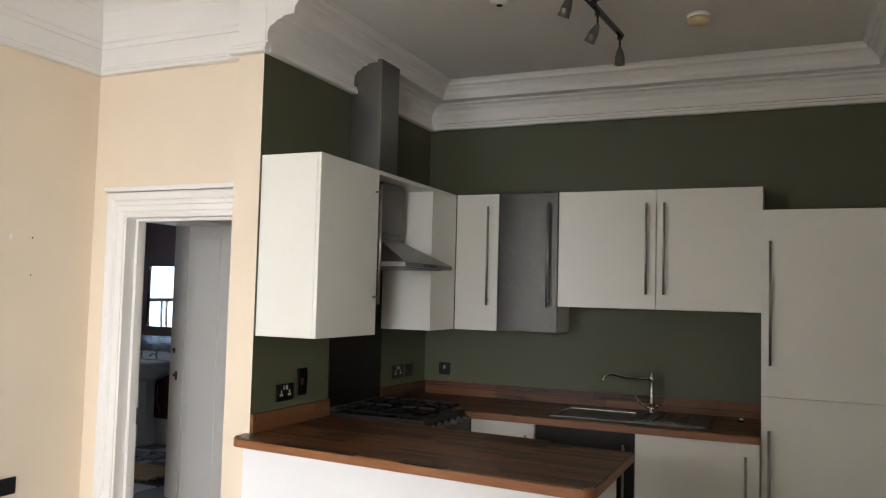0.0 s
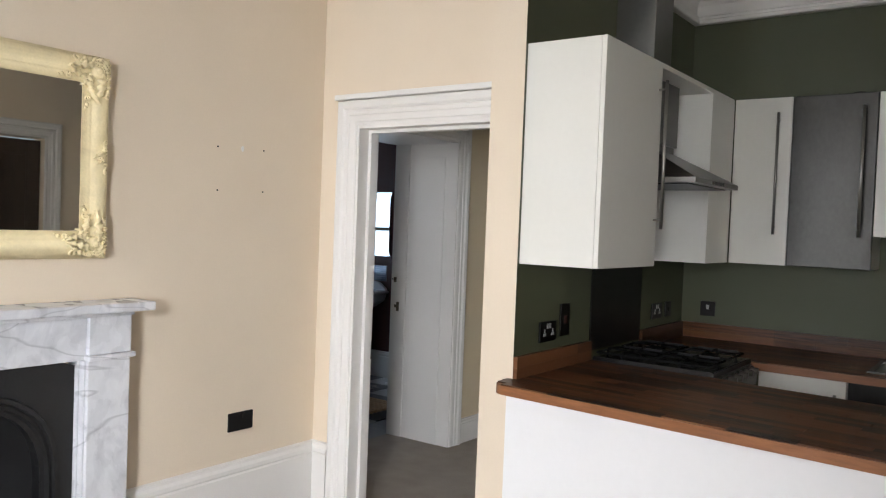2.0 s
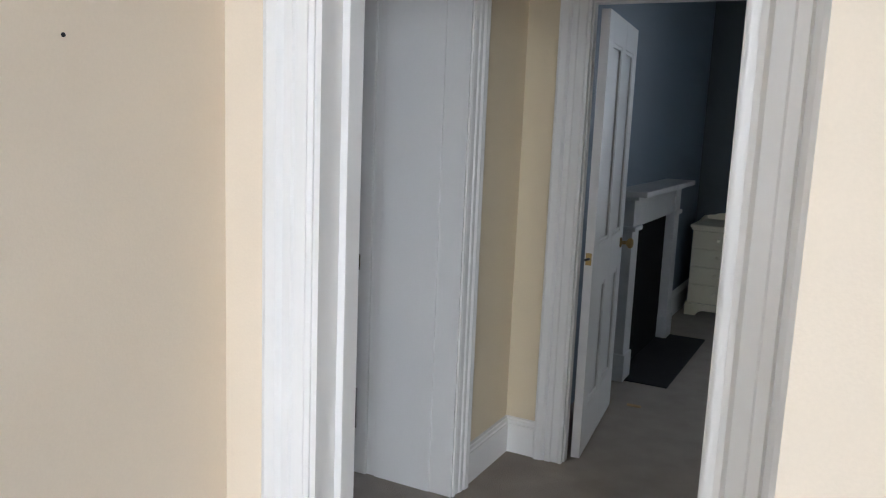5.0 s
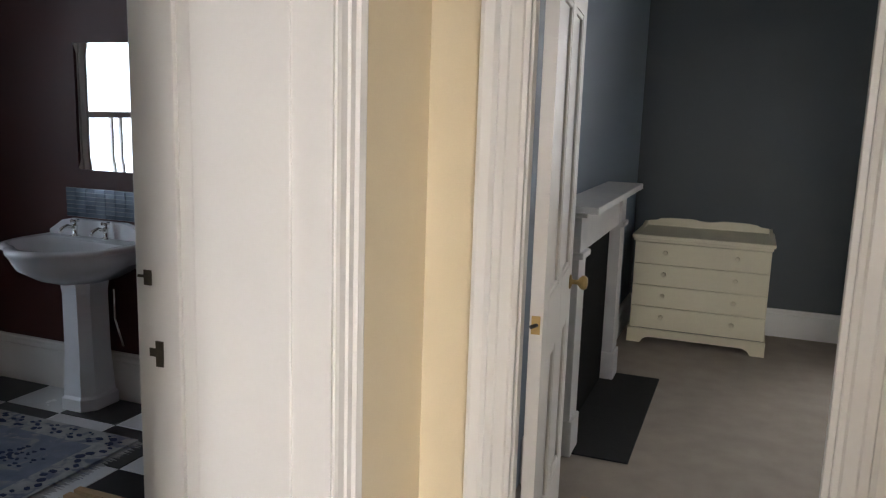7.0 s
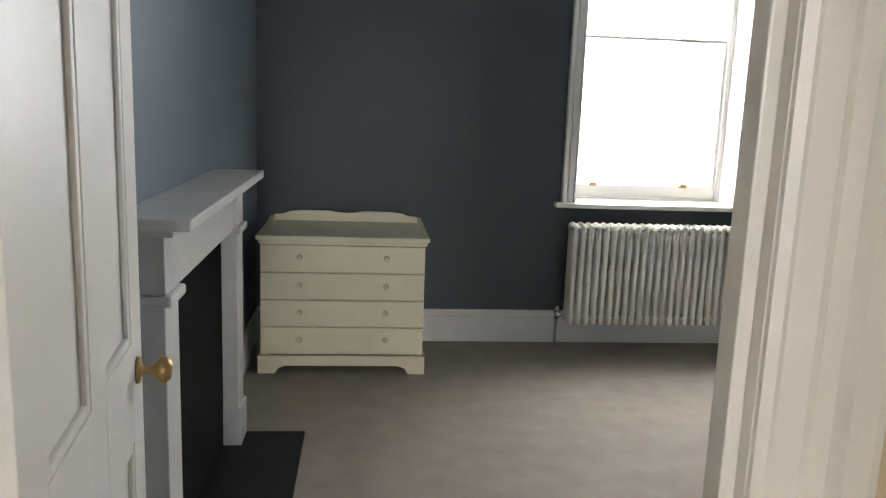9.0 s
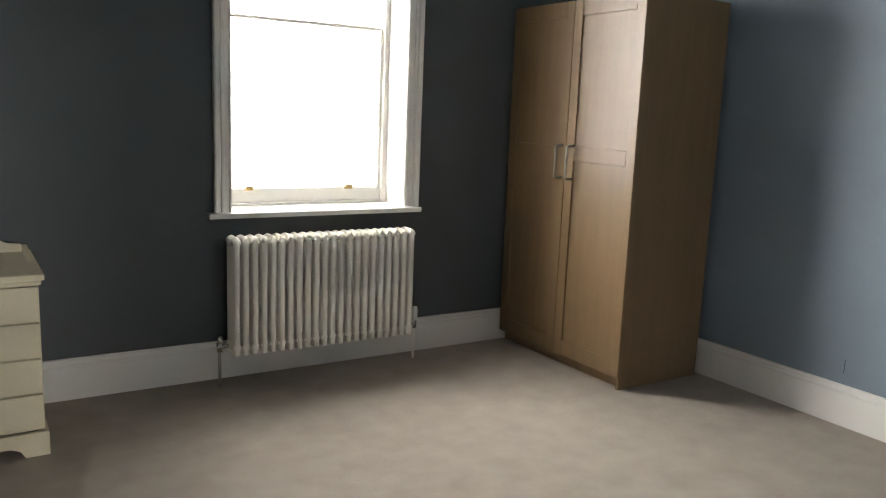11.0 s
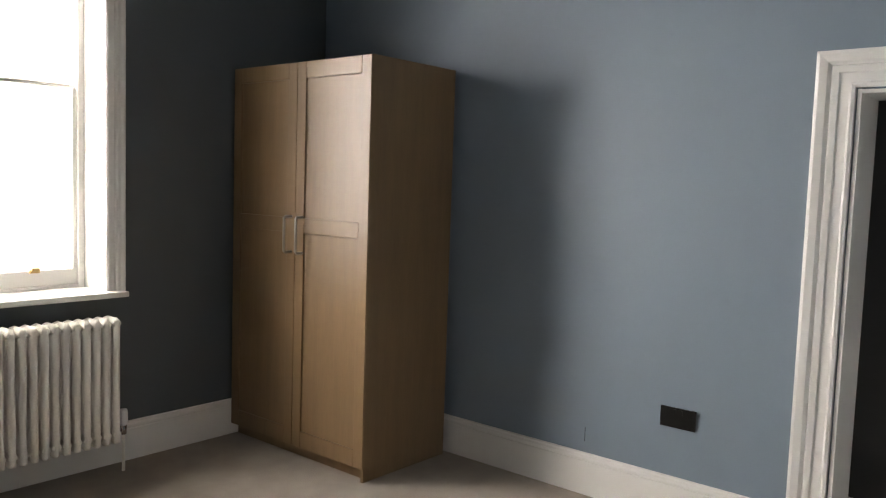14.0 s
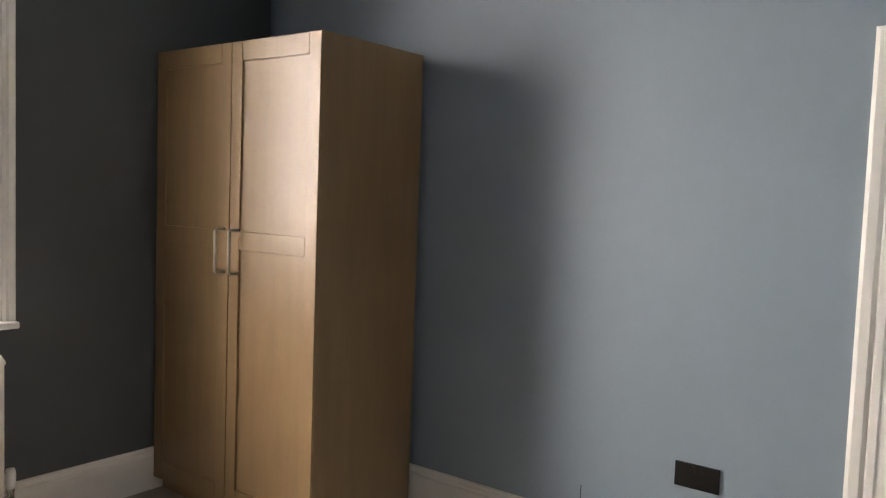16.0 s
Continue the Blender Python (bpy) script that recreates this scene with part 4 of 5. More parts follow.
# cooker
ck = thing("cooker", (-1.98, 4.75, 0), "black and steel gas cooker set into the worktop", "cooker")
part("body", boxes((NX1 + 0.02, -1.71, 4.462, 5.048, 0.0, 0.90), bevel=0.004), BLACKG, ck)
part("hob", boxes((NX1 + 0.02, -1.70, 4.458, 5.05, 0.902, 0.922), bevel=0.004), BLACKG, ck)
part("hob_trim", boxes((NX1 + 0.02, -1.70, 4.452, 4.458, 0.902, 0.926), (-1.70, -1.688, 4.452, 5.05, 0.89, 0.922)), STEEL, ck)
bm = bmesh.new()
loft(bm, [[(-1.70, y, 0.915), (-1.655, y, 0.86), (-1.66, y, 0.80), (-1.71, y, 0.80)] for y in (4.462, 5.048)], smooth=False)
part("control_panel", bm, BLACKG, ck)
for k in range(6):
    bm = bmesh.new()
    y = 4.53 + k * 0.09
    turned(bm, (-1.672, y, 0.875), [(0.022, 0), (0.022, 0.012), (0.016, 0.016), (0.015, 0.036), (0.0, 0.037)], "x", 14)
    part("knob", bm, STEELH, ck)
part("oven_door", boxes((-1.71, -1.675, 4.475, 5.035, 0.16, 0.785), bevel=0.004), BLACKG, ck)
bm = bmesh.new()
tube(bm, [(-1.675, 4.52, 0.74), (-1.64, 4.52, 0.745), (-1.64, 4.99, 0.745), (-1.675, 4.99, 0.74)], 0.009, 8)
part("oven_handle", bm, CHROME, ck)
for cx in (-2.13, -1.85):
    for cyy in (4.60, 4.90):
        bm = bmesh.new()
        turned(bm, (cx, cyy, 0.922), [(0.06, 0), (0.055, 0.006), (0.035, 0.008), (0.035, 0.018), (0.03, 0.022), (0.0, 0.022)], "z", 18)
        part("burner", bm, SOOT, ck)
        bm = bmesh.new()
        for k in range(4):
            a = k * math.pi / 2
            ux, uy = math.cos(a), math.sin(a)
            tube(bm, [(cx + 0.03 * ux, cyy + 0.03 * uy, 0.952), (cx + 0.125 * ux, cyy + 0.125 * uy, 0.952), (cx + 0.13 * ux, cyy + 0.13 * uy, 0.922)], 0.006, 6)
        q = 0.127
        tube(bm, [(cx - q, cyy - q, 0.945), (cx + q, cyy - q, 0.945), (cx + q, cyy + q, 0.945), (cx - q, cyy + q, 0.945), (cx - q, cyy - q, 0.945)], 0.006, 6)
        part("pan_support", bm, SOOT, ck)
        bm = bmesh.new()
        box(bm, cx - 0.10, cx + 0.10, cyy + 0.122, cyy + 0.134, 0.946, 0.956, bevel=0.002)
        part("support_bar", bm, IRON, ck)


# worktops: staves are laid last
def skew(x):
    return -0.085 * (x + 2.3)


def pen_front(x):
    return 3.605 + skew(x)


pen = thing("peninsula_worktop", (-1.4, 4.0, 0.87), "oiled walnut stave worktop on a white peninsula", "worktop")
bm = bmesh.new()
R = 0.07
outline = [(-2.318, 3.735), (-2.318, 3.675)]
for k in range(7):
    a = math.pi + k * math.pi / 12
    outline.append((-2.318 + R + R * math.cos(a), pen_front(-2.3) + R + R * math.sin(a)))
for k in range(7):
    a = -math.pi / 2 + k * math.pi / 12
    outline.append((-0.53 - R + R * math.cos(a), pen_front(-0.53) + R + R * math.sin(a)))
outline += [(-0.53, 4.27), (-1.69, 4.45), (NX1, 4.45), (NX1, 3.735)]
zt = 0.9045
loft(bm, [[(x, y, z) for x, y in outline] for z in (0.868, 0.872, zt - 0.003, zt)], smooth=False)
part("slab", bm, EDGEW, pen, "reddish walnut edge")
pb = thing("peninsula_unit", (-1.4, 3.75, 0), "plain white panelled breakfast peninsula", "kitchen cabinet")
bm = bmesh.new()
pts = [(NX1 + 0.002, pen_front(-2.28) + 0.085), (-0.60, pen_front(-0.6) + 0.085), (-0.60, 4.22), (-1.66, 4.38), (NX1 + 0.002, 4.40)]
loft(bm, [[(x, y, z) for x, y in pts] for z in (0.0, 0.8675)], smooth=False)
part("panel", bm, PANELW, pb)
part("scribe_strip", boxes((NX1 - 0.006, NX1 + 0.012, 3.70, 3.733, 0.0, 0.8675)), PANELW, pb)

bw = thing("back_worktop", (-0.9, 5.4, 0.87), "dark walnut stave worktop with sink along the back wall", "worktop")
bm = bmesh.new()
for d in ((-1.668, -1.18, 5.04, KB), (-0.30, -0.021, 5.04, KB), (-1.18, -0.30, 5.04, 5.17), (-1.18, -0.30, 5.63, KB), (NX1, -1.668, 5.055, KB)):
    box(bm, *d, 0.868, 0.9045)
part("slab", bm, EDGEW, bw)
up = thing("worktop_upstand", (-2.2, 5.0, 0.91), "low walnut stave upstand along the walls", "upstand")

# sink and tap
sk = thing("kitchen_sink", (-0.75, 5.4, 0.87), "stainless steel inset sink with drainer", "sink")
bm = bmesh.new()
S = lambda x0, x1, y0, y1, z: [(x, y, z) for x, y in ((x0, y0), (x1, y0), (x1, y1), (x0, y1))]
loft(bm, [S(-1.185, -0.295, 5.165, 5.635, 0.908), S(-1.185, -0.295, 5.165, 5.635, 0.914), S(-1.165, -0.75, 5.185, 5.56, 0.913), S(-1.15, -0.765, 5.2, 5.545, 0.78)], True, True, smooth=False)
part("bowl", bm, SINKST, sk)
bm = bmesh.new()
box(bm, -0.745, -0.31, 5.18, 5.62, 0.9145, 0.917)
drain = part("drainer", bm, SINKST, sk)
for k in range(9):
    part("ridge", boxes((-0.70 + k * 0.042, -0.685 + k * 0.042, 5.22, 5.55, 0.917, 0.921), bevel=0.001), SINKST, drain)
bm = bmesh.new()
turned(bm, (-0.14, 5.55, 0.911), [(0.018, 0), (0.018, 0.02), (0.008, 0.026), (0.0, 0.027)], "z", 12)
tagged(mesh_object("worktop_plug", bm, CHROME), "small chrome plug standing on the worktop", "plug")
tp = thing("kitchen_tap", (-0.665, 5.595, 0.914), "chrome bridge mixer tap with cross handles", "tap")
bm = bmesh.new()
turned(bm, (-0.665, 5.595, 0.914), [(0.024, 0), (0.024, 0.006), (0.014, 0.012), (0.013, 0.05), (0.017, 0.055), (0.01, 0.07), (0.013, 0.1), (0.008, 0.12), (0.012, 0.16), (0.008, 0.185),
                                   (0.013, 0.2), (0.013, 0.225), (0.006, 0.235), (0.009, 0.246), (0.0, 0.252)], "z", 14)
part("column", bm, CHROME, tp)
bm = bmesh.new()
tube(bm, [(-0.665, 5.595, 1.125), (-0.75, 5.56, 1.125), (-0.82, 5.51, 1.13), (-0.865, 5.48, 1.145), (-0.895, 5.46, 1.15), (-0.92, 5.44, 1.14), (-0.932, 5.43, 1.115), (-0.932, 5.43, 1.10)], 0.009, 10)
part("spout", bm, CHROME, tp)
for s in (-1, 1):
    bm = bmesh.new()
    tube(bm, [(-0.665, 5.595, 0.935), (-0.665 + s * 0.045, 5.575, 0.96), (-0.665 + s * 0.065, 5.565, 0.975)], 0.008, 8)
    c = Vector((-0.665 + s * 0.072, 5.562, 0.985))
    for d in (Vector((0.0, 0.028, 0)), Vector((0.02 * s, 0, 0.024))):
        tube(bm, [c - d, c + d], 0.0055, 8)
        for e in (c - d, c + d):
            bmesh.ops.create_icosphere(bm, subdivisions=1, radius=0.008, matrix=Matrix.Translation(e))
    part("cross_handle", bm, CHROME, tp)

# sockets and switches on the green walls
WHITE_INS = [("rocker", -0.012, 0.025, 0.013, 0.022, GREYP), ("rocker", 0.012, 0.025, 0.013, 0.022, GREYP), ("socket_face", -0.036, -0.012, 0.024, 0.012, GREYP),
             ("socket_face", 0.036, -0.012, 0.024, 0.012, GREYP), ("earth_slot", -0.036, 0.004, 0.007, 0.016, GREYP), ("earth_slot", 0.036, 0.004, 0.007, 0.016, GREYP)]
double_socket("double_socket", (NX1, 4.01, 1.083), (1, 0), 0.145, 0.088, STEEL, "dark steel double socket on the green wall", WHITE_INS)
double_socket("cooker_switch", (NX1, 4.165, 1.125), (1, 0), 0.085, 0.145, STEEL, "dark steel cooker switch with red rocker", [("rocker", 0.0, 0.0, 0.025, 0.035, NECKR)])
double_socket("double_socket", (NX1, 5.30, 1.09), (1, 0), 0.145, 0.088, STEEL, "dark steel double socket on the green wall", WHITE_INS)
double_socket("fused_switch", (NX1, 5.48, 1.09), (1, 0), 0.088, 0.088, STEEL, "dark steel fused switch on the green wall", [("rocker", 0, 0, 0.014, 0.024, BLACKP)])
double_socket("fused_switch", (-2.13, KB, 1.09), (0, -1), 0.088, 0.088, STEEL, "dark steel fused switch on the back wall", [("rocker", 0, 0.01, 0.016, 0.026, GREYP)])

# ceiling fittings
CZ = 3.10
sr = thing("spotlight_rail", (-0.75, 4.7, CZ), "dark ceiling rail with adjustable brushed steel spotlights", "spotlights")
A, B = Vector((-0.72, 4.80, CZ - 0.05)), Vector((-0.80, 3.78, CZ - 0.05))
bm = bmesh.new()
tube(bm, [A, B], 0.016, 10)
part("rail", bm, BLACKG, sr)
bm = bmesh.new()
turned(bm, ((A.x + B.x) / 2, (A.y + B.y) / 2, CZ), [(0.05, 0), (0.05, -0.02), (0.02, -0.03), (0.02, -0.05)], "z", 16)
part("ceiling_plate", bm, STEEL, sr)
for k, (tx, ty) in ((0.03, (0.0, 0.03)), (0.42, (0.5, 0.1)), (0.82, (0.42, 0.2))):
    p = A.lerp(B, k)
    j = p + Vector((0, 0, -0.078))
    sp_ = bmesh.new()
    tube(sp_, [p + Vector((0, 0, 0.01)), p + Vector((0, 0, -0.03))], 0.014, 10)
    tube(sp_, [p, j], 0.0055, 8)
    arm = part("arm", sp_, STEEL, sr)
    bm = bmesh.new()
    turned(bm, (0, 0, 0), [(0.006, 0.008), (0.011, 0.0), (0.019, -0.022), (0.025, -0.05), (0.0265, -0.052), (0.0265, -0.056), (0.025, -0.058), (0.027, -0.082), (0.0285, -0.084), (0.0285, -0.092), (0.023, -0.092), (0.021, -0.075), (0.0, -0.07)], "z", 16)
    bmesh.ops.transform(bm, matrix=Matrix.Translation(j) @ Euler((ty, tx, 0)).to_matrix().to_4x4(), verts=bm.verts)
    part("lamp_head", bm, STEELH, sr, "brushed steel bell-shaped spotlight head")
bm = bmesh.new()
turned(bm, (-0.31, 4.74, CZ), [(0.06, 0), (0.06, -0.015), (0.055, -0.02)], "z", 20)
sm = thing("smoke_alarm", (-0.31, 4.74, CZ), "yellowed round smoke alarm on the ceiling", "smoke alarm")
part("base", bm, WHITEP, sm)
bm = bmesh.new()
turned(bm, (-0.31, 4.74, CZ - 0.02), [(0.054, 0), (0.055, -0.02), (0.045, -0.032), (0.0, -0.034)], "z", 20)
part("cover", bm, BEIGEP, sm, "yellowed plastic cover")
bm = bmesh.new()
turned(bm, (-1.22, 4.22, CZ), [(0.05, 0), (0.05, -0.014), (0.03, -0.02), (0.0, -0.021)], "z", 20)
hd = thing("heat_detector", (-1.22, 4.22, CZ), "white round detector on the ceiling", "detector")
part("body", bm, WHITEP, hd)
bm = bmesh.new()
turned(bm, (-1.22, 4.22, CZ - 0.021), [(0.016, 0), (0.016, -0.003), (0.013, -0.003)], "z", 14)
part("ring", bm, BLACKP, hd)


# ---- bedroom ----
bf = thing("bedroom_fireplace", (RX0, 7.95, 0), "pale painted stone fireplace with dark opening", "fireplace")
part("mantel_shelf", boxes((RX0, -3.48, 7.20, 8.64, 1.135, 1.168), bevel=0.005), BMARBLE, bf)
part("bed_mould", boxes((RX0, -3.535, 7.24, 8.60, 1.112, 1.135), bevel=0.005), BMARBLE, bf)
part("frieze", boxes((RX0, -3.575, 7.40, 8.42, 0.94, 1.112), bevel=0.003), BMARBLE, bf)
for y0, y1 in ((7.25, 7.40), (8.42, 8.57)):
    part("corner_block", boxes((RX0, -3.56, y0, y1, 0.955, 1.112), bevel=0.004), BMARBLE, bf)
    part("cap_mould", boxes((RX0, -3.542, y0 - 0.012, y1 + 0.012, 0.925, 0.955), bevel=0.009), BMARBLE, bf)
    part("pilaster", boxes((RX0, -3.562, y0, y1, 0.17, 0.925), bevel=0.004), BMARBLE, bf)
    part("plinth_block", boxes((RX0, -3.55, y0 - 0.008, y1 + 0.008, 0.0, 0.17), bevel=0.006), BMARBLE, bf)
part("iron_insert", boxes((RX0, -3.625, 7.40, 8.42, 0.006, 0.94)), SOOT, bf)
tagged(mesh_object("hearth", boxes((RX0, -3.292, 7.285, 8.56, -0.01, 0.008), bevel=0.002), SLATEH), "flat black slate hearth on the carpet", "hearth")

# chest of drawers
C0, C1, CF, CB, CT = -3.605, -2.70, 9.345, 9.94, 0.762
ch = thing("chest_of_drawers", (-3.15, 9.64, 0), "ivory painted chest with four drawers and a shaped gallery back", "chest of drawers")
part("body", boxes((C0 + 0.012, C1 - 0.012, CF + 0.03, CB, 0.1, CT - 0.028), bevel=0.002), CHESTP, ch)
part("top", boxes((C0 - 0.008, C1 + 0.008, CF - 0.012, CB, CT - 0.026, CT), bevel=0.007), CHESTP, ch)
part("top_mould", boxes((C0 + 0.004, C1 - 0.004, CF, CB, CT - 0.045, CT - 0.026), bevel=0.005), CHESTP, ch)
bm = bmesh.new()
W = C1 - C0
prof = [(0, 0), (0, 0.03), (0.03, 0.065), (0.09, 0.075), (0.12, 0.1), (0.2, 0.115), (0.38, 0.118), (0.44, 0.1), (0.5, 0.092), (0.56, 0.1), (0.62, 0.118), (0.8, 0.115), (0.88, 0.1), (0.91, 0.075), (0.97, 0.065), (1, 0.03), (1, 0)]
loft(bm, [[(C0 + 0.01 + u * (W - 0.02), y, CT + v * 0.52) for u, v in prof] for y in (CB - 0.05, CB - 0.03)], smooth=False)
for x0 in (C0 + 0.01, C1 - 0.03):
    loft(bm, [[(x, y, CT + z) for y, z in ((CF + 0.28, 0.0), (CB - 0.05, 0.0), (CB - 0.05, 0.032), (CF + 0.42, 0.026))] for x in (x0, x0 + 0.02)], smooth=False)
part("gallery", bm, CHESTP, ch, "shaped raised back board")
dz = (CT - 0.045 - 0.115) / 4
for k in range(4):
    z0 = 0.115 + k * dz
    dr = part("drawer", boxes((C0 + 0.016, C1 - 0.016, CF + 0.002, CF + 0.029, z0 + 0.007, z0 + dz - 0.007), bevel=0.004), CHESTP, ch)
    for fx in (0.245, 0.755):
        bm = bmesh.new()
        turned(bm, (C0 + W * fx, CF + 0.002, z0 + dz * 0.55), [(0.007, 0), (0.006, -0.01), (0.014, -0.016), (0.016, -0.022), (0.011, -0.029), (0.0, -0.031)], "y", 14)
        part("knob", bm, CHESTP, dr, "round painted wooden knob")
bm = bmesh.new()
foot = [(0, 0), (0.1, 0), (0.12, 0.03), (0.16, 0.045), (0.84, 0.045), (0.88, 0.03), (0.9, 0), (1, 0), (1, 0.1), (0, 0.1)]
loft(bm, [[(C0 + u * W, y, v) for u, v in foot] for y in (CF - 0.004, CF + 0.018)], smooth=False)
for x0 in (C0, C1 - 0.02):
    box(bm, x0, x0 + 0.02, CF + 0.018, CB, 0, 0.1)
part("plinth", bm, CHESTP, ch, "plinth with cut bracket feet")

# column radiator
rd = thing("column_radiator", (-1.26, 9.85, 0), "cream white three-column radiator below the window", "radiator")
NSEC = 22
RXA, RXB, RZ0, RZ1 = -1.80, -0.73, 0.185, 0.797
pitch = (RXB - RXA) / NSEC
bm = bmesh.new()
for y in (9.785, 9.819, 9.853, 9.886):
    tube(bm, [(0, y, RZ0 - 0.014), (0, y, RZ0 - 0.006), (0, y, RZ1 - 0.022)], 0.0178, 10)
for z, s in ((RZ0 + 0.03, -1), (RZ1 - 0.03, 1)):
    rings = []
    for y, hh in ((9.772, 0.012), (9.778, 0.026), (9.80, 0.034), (9.87, 0.034), (9.892, 0.026), (9.898, 0.012)):
        rings.append(circle((0, y, z), hh * 0.85, 10, "y", ry=0.021))
    loft(bm, rings)
bmesh.ops.recalc_face_normals(bm, faces=bm.faces)
col_mesh = bpy.data.meshes.new("column")
bm.to_mesh(col_mesh)
bm.free()
col_mesh.materials.append(RADW)
for k in range(NSEC):
    ob = piece("column", col_mesh, rd, (0, 0, 0))
    ob.matrix_parent_inverse = rd.matrix_basis.inverted()
    ob.location = (RXA + pitch * (k + 0.5), 0, 0)
for z in (RZ0 + 0.03, RZ1 - 0.03):
    bm = bmesh.new()
    tube(bm, [(RXA - 0.004, 9.835, z), (RXB + 0.004, 9.835, z)], 0.021, 10)
    part("header", bm, RADW, rd)
for x, tall in ((RXA - 0.05, 0), (RXB + 0.04, 1)):
    bm = bmesh.new()
    s = 1 if tall else -1
    tube(bm, [(RXB if tall else RXA, 9.835, 0.215), (x, 9.835, 0.215)], 0.011, 8)
    tube(bm, [(x, 9.835, 0.235), (x, 9.835, 0.19)], 0.016, 10)
    v = part("valve", bm, CHROME, rd, "chrome radiator valve")
    bm = bmesh.new()
    tube(bm, [(x, 9.835, 0.19), (x, 9.835, -0.01)], 0.0085, 8)
    part("pipe", bm, RADW if tall else NICKEL, v)
    bm = bmesh.new()
    if tall:
        turned(bm, (x, 9.835, 0.235), [(0.014, 0), (0.02, 0.012), (0.021, 0.06), (0.017, 0.082), (0.0, 0.086)], "z", 14)
    else:
        turned(bm, (x, 9.835, 0.235), [(0.013, 0), (0.015, 0.01), (0.015, 0.035), (0.0, 0.038)], "z", 12)
    part("valve_cap", bm, WHITEP if tall else CHROME, v, "white thermostatic head" if tall else "")

# wardrobe
WX0, WX1, WY0, WY1, WH = 0.037, 0.66, 8.858, 9.955, 2.105
wd = thing("wardrobe", (0.35, 9.4, 0), "light oak effect two-door wardrobe in the corner", "wardrobe")
part("carcass", boxes((WX0 + 0.024, WX1, WY0 + 0.0185, WY1, 0.064, WH - 0.0005)), OAK, wd)
part("side_panel", boxes((WX0 + 0.003, WX1, WY0, WY0 + 0.018, 0.0, WH), bevel=0.0015), OAK, wd)
YM = 9.405


def shaker(y0, y1, hy):
    dr = part("door", boxes((WX0 + 0.006, WX0 + 0.022, y0, y1, 0.066, WH - 0.002)), OAK, wd)
    s, rail = 0.066, 0.09
    for nm, d in (("stile", (y0, y0 + s, 0.066, WH - 0.002)), ("stile", (y1 - s, y1, 0.066, WH - 0.002)),
                  ("rail", (y0 + s + 0.0008, y1 - s - 0.0008, 0.066, 0.066 + rail)), ("rail", (y0 + s + 0.0008, y1 - s - 0.0008, WH - 0.002 - 0.085, WH - 0.002)),
                  ("rail", (y0 + s + 0.0008, y1 - s - 0.0008, 1.215, 1.295))):
        part(nm, boxes((WX0 - 0.004, WX0 + 0.006, *d), bevel=0.0025), OAK, dr)
    bm = bmesh.new()
    tube(bm, [(WX0 - 0.003, hy, 1.30), (WX0 - 0.046, hy, 1.30), (WX0 - 0.054, hy, 1.293), (WX0 - 0.054, hy, 1.119), (WX0 - 0.046, hy, 1.112), (WX0 - 0.004, hy, 1.112)], 0.0068, 8)
    part("handle", bm, NICKEL, dr, "satin nickel bow handle")


shaker(WY0 + 0.002, YM - 0.002, YM - 0.065)
shaker(YM + 0.002, WY1 - 0.002, YM + 0.03)
part("plinth", boxes((WX0 + 0.045, WX0 + 0.061, WY0 + 0.0185, WY1 - 0.005, 0.0, 0.064)), OAK, wd)

double_socket("socket_plate", (RX1, 7.54, 0.478), (-1, 0), 0.166, 0.092, BLACKP, "black double socket plate on the slate blue wall", ROCK)
bm = bmesh.new()
tube(bm, [(RX1 - 0.001, 8.01, 0.26), (RX1 - 0.004, 8.008, 0.33)], 0.0014, 6)
tagged(mesh_object("wall_scuff", bm, BLACKP), "thin dark scratch on the slate blue wall", "scratch")
bm = bmesh.new()
box(bm, -3.42, -3.34, 6.86, 6.875, 0.0, 0.012, bevel=0.003)
tagged(mesh_object("door_wedge", bm, PINE), "small wooden wedge on the carpet by the open door", "door wedge")

# ---- bathroom ----
basin = thing("pedestal_basin", (-5.95, 6.7, 0), "white ceramic pedestal basin with chrome taps", "basin")
BXC, BYB = -5.965, 6.93


def brim(w, d, z, fy=0.0):
    """A basin outline: bowed front, clipped corners, straight back."""
    pts = []
    for u, v in ((-0.5, 1.0), (-0.5, 0.62), (-0.49, 0.48), (-0.44, 0.34), (-0.36, 0.24), (-0.27, 0.2), (-0.2, 0.12), (-0.1, 0.03), (0, 0.0), (0.1, 0.03), (0.2, 0.12), (0.27, 0.2), (0.36, 0.24),
                 (0.44, 0.34), (0.49, 0.48), (0.5, 0.62), (0.5, 1.0)):
        pts.append((BXC + u * w, BYB - fy - d * (1 - v), z))
    return pts


bm = bmesh.new()
loft(bm, [brim(0.2, 0.26, 0.66), brim(0.36, 0.38, 0.70), brim(0.56, 0.48, 0.76), brim(0.60, 0.505, 0.80), brim(0.615, 0.515, 0.83), brim(0.665, 0.53, 0.84), brim(0.665, 0.53, 0.86), brim(0.61, 0.515, 0.868),
          brim(0.54, 0.33, 0.862, 0.135), brim(0.5, 0.30, 0.84, 0.145), brim(0.36, 0.22, 0.75, 0.18), brim(0.1, 0.08, 0.73, 0.24)], smooth=True)
smoothed(bm, 50)
part("bowl", bm, CERAMIC, basin)
bm = bmesh.new()
prof = [(-0.5, 0), (-0.5, 0.02), (-0.42, 0.05), (-0.36, 0.075), (-0.28, 0.085), (0.28, 0.085), (0.36, 0.075), (0.42, 0.05), (0.5, 0.02), (0.5, 0)]
loft(bm, [[(BXC + u * 0.62, y, 0.865 + v) for u, v in prof] for y in (BYB - 0.035, BYB)], smooth=False)
part("splash_ledge", bm, CERAMIC, basin)
bm = bmesh.new()
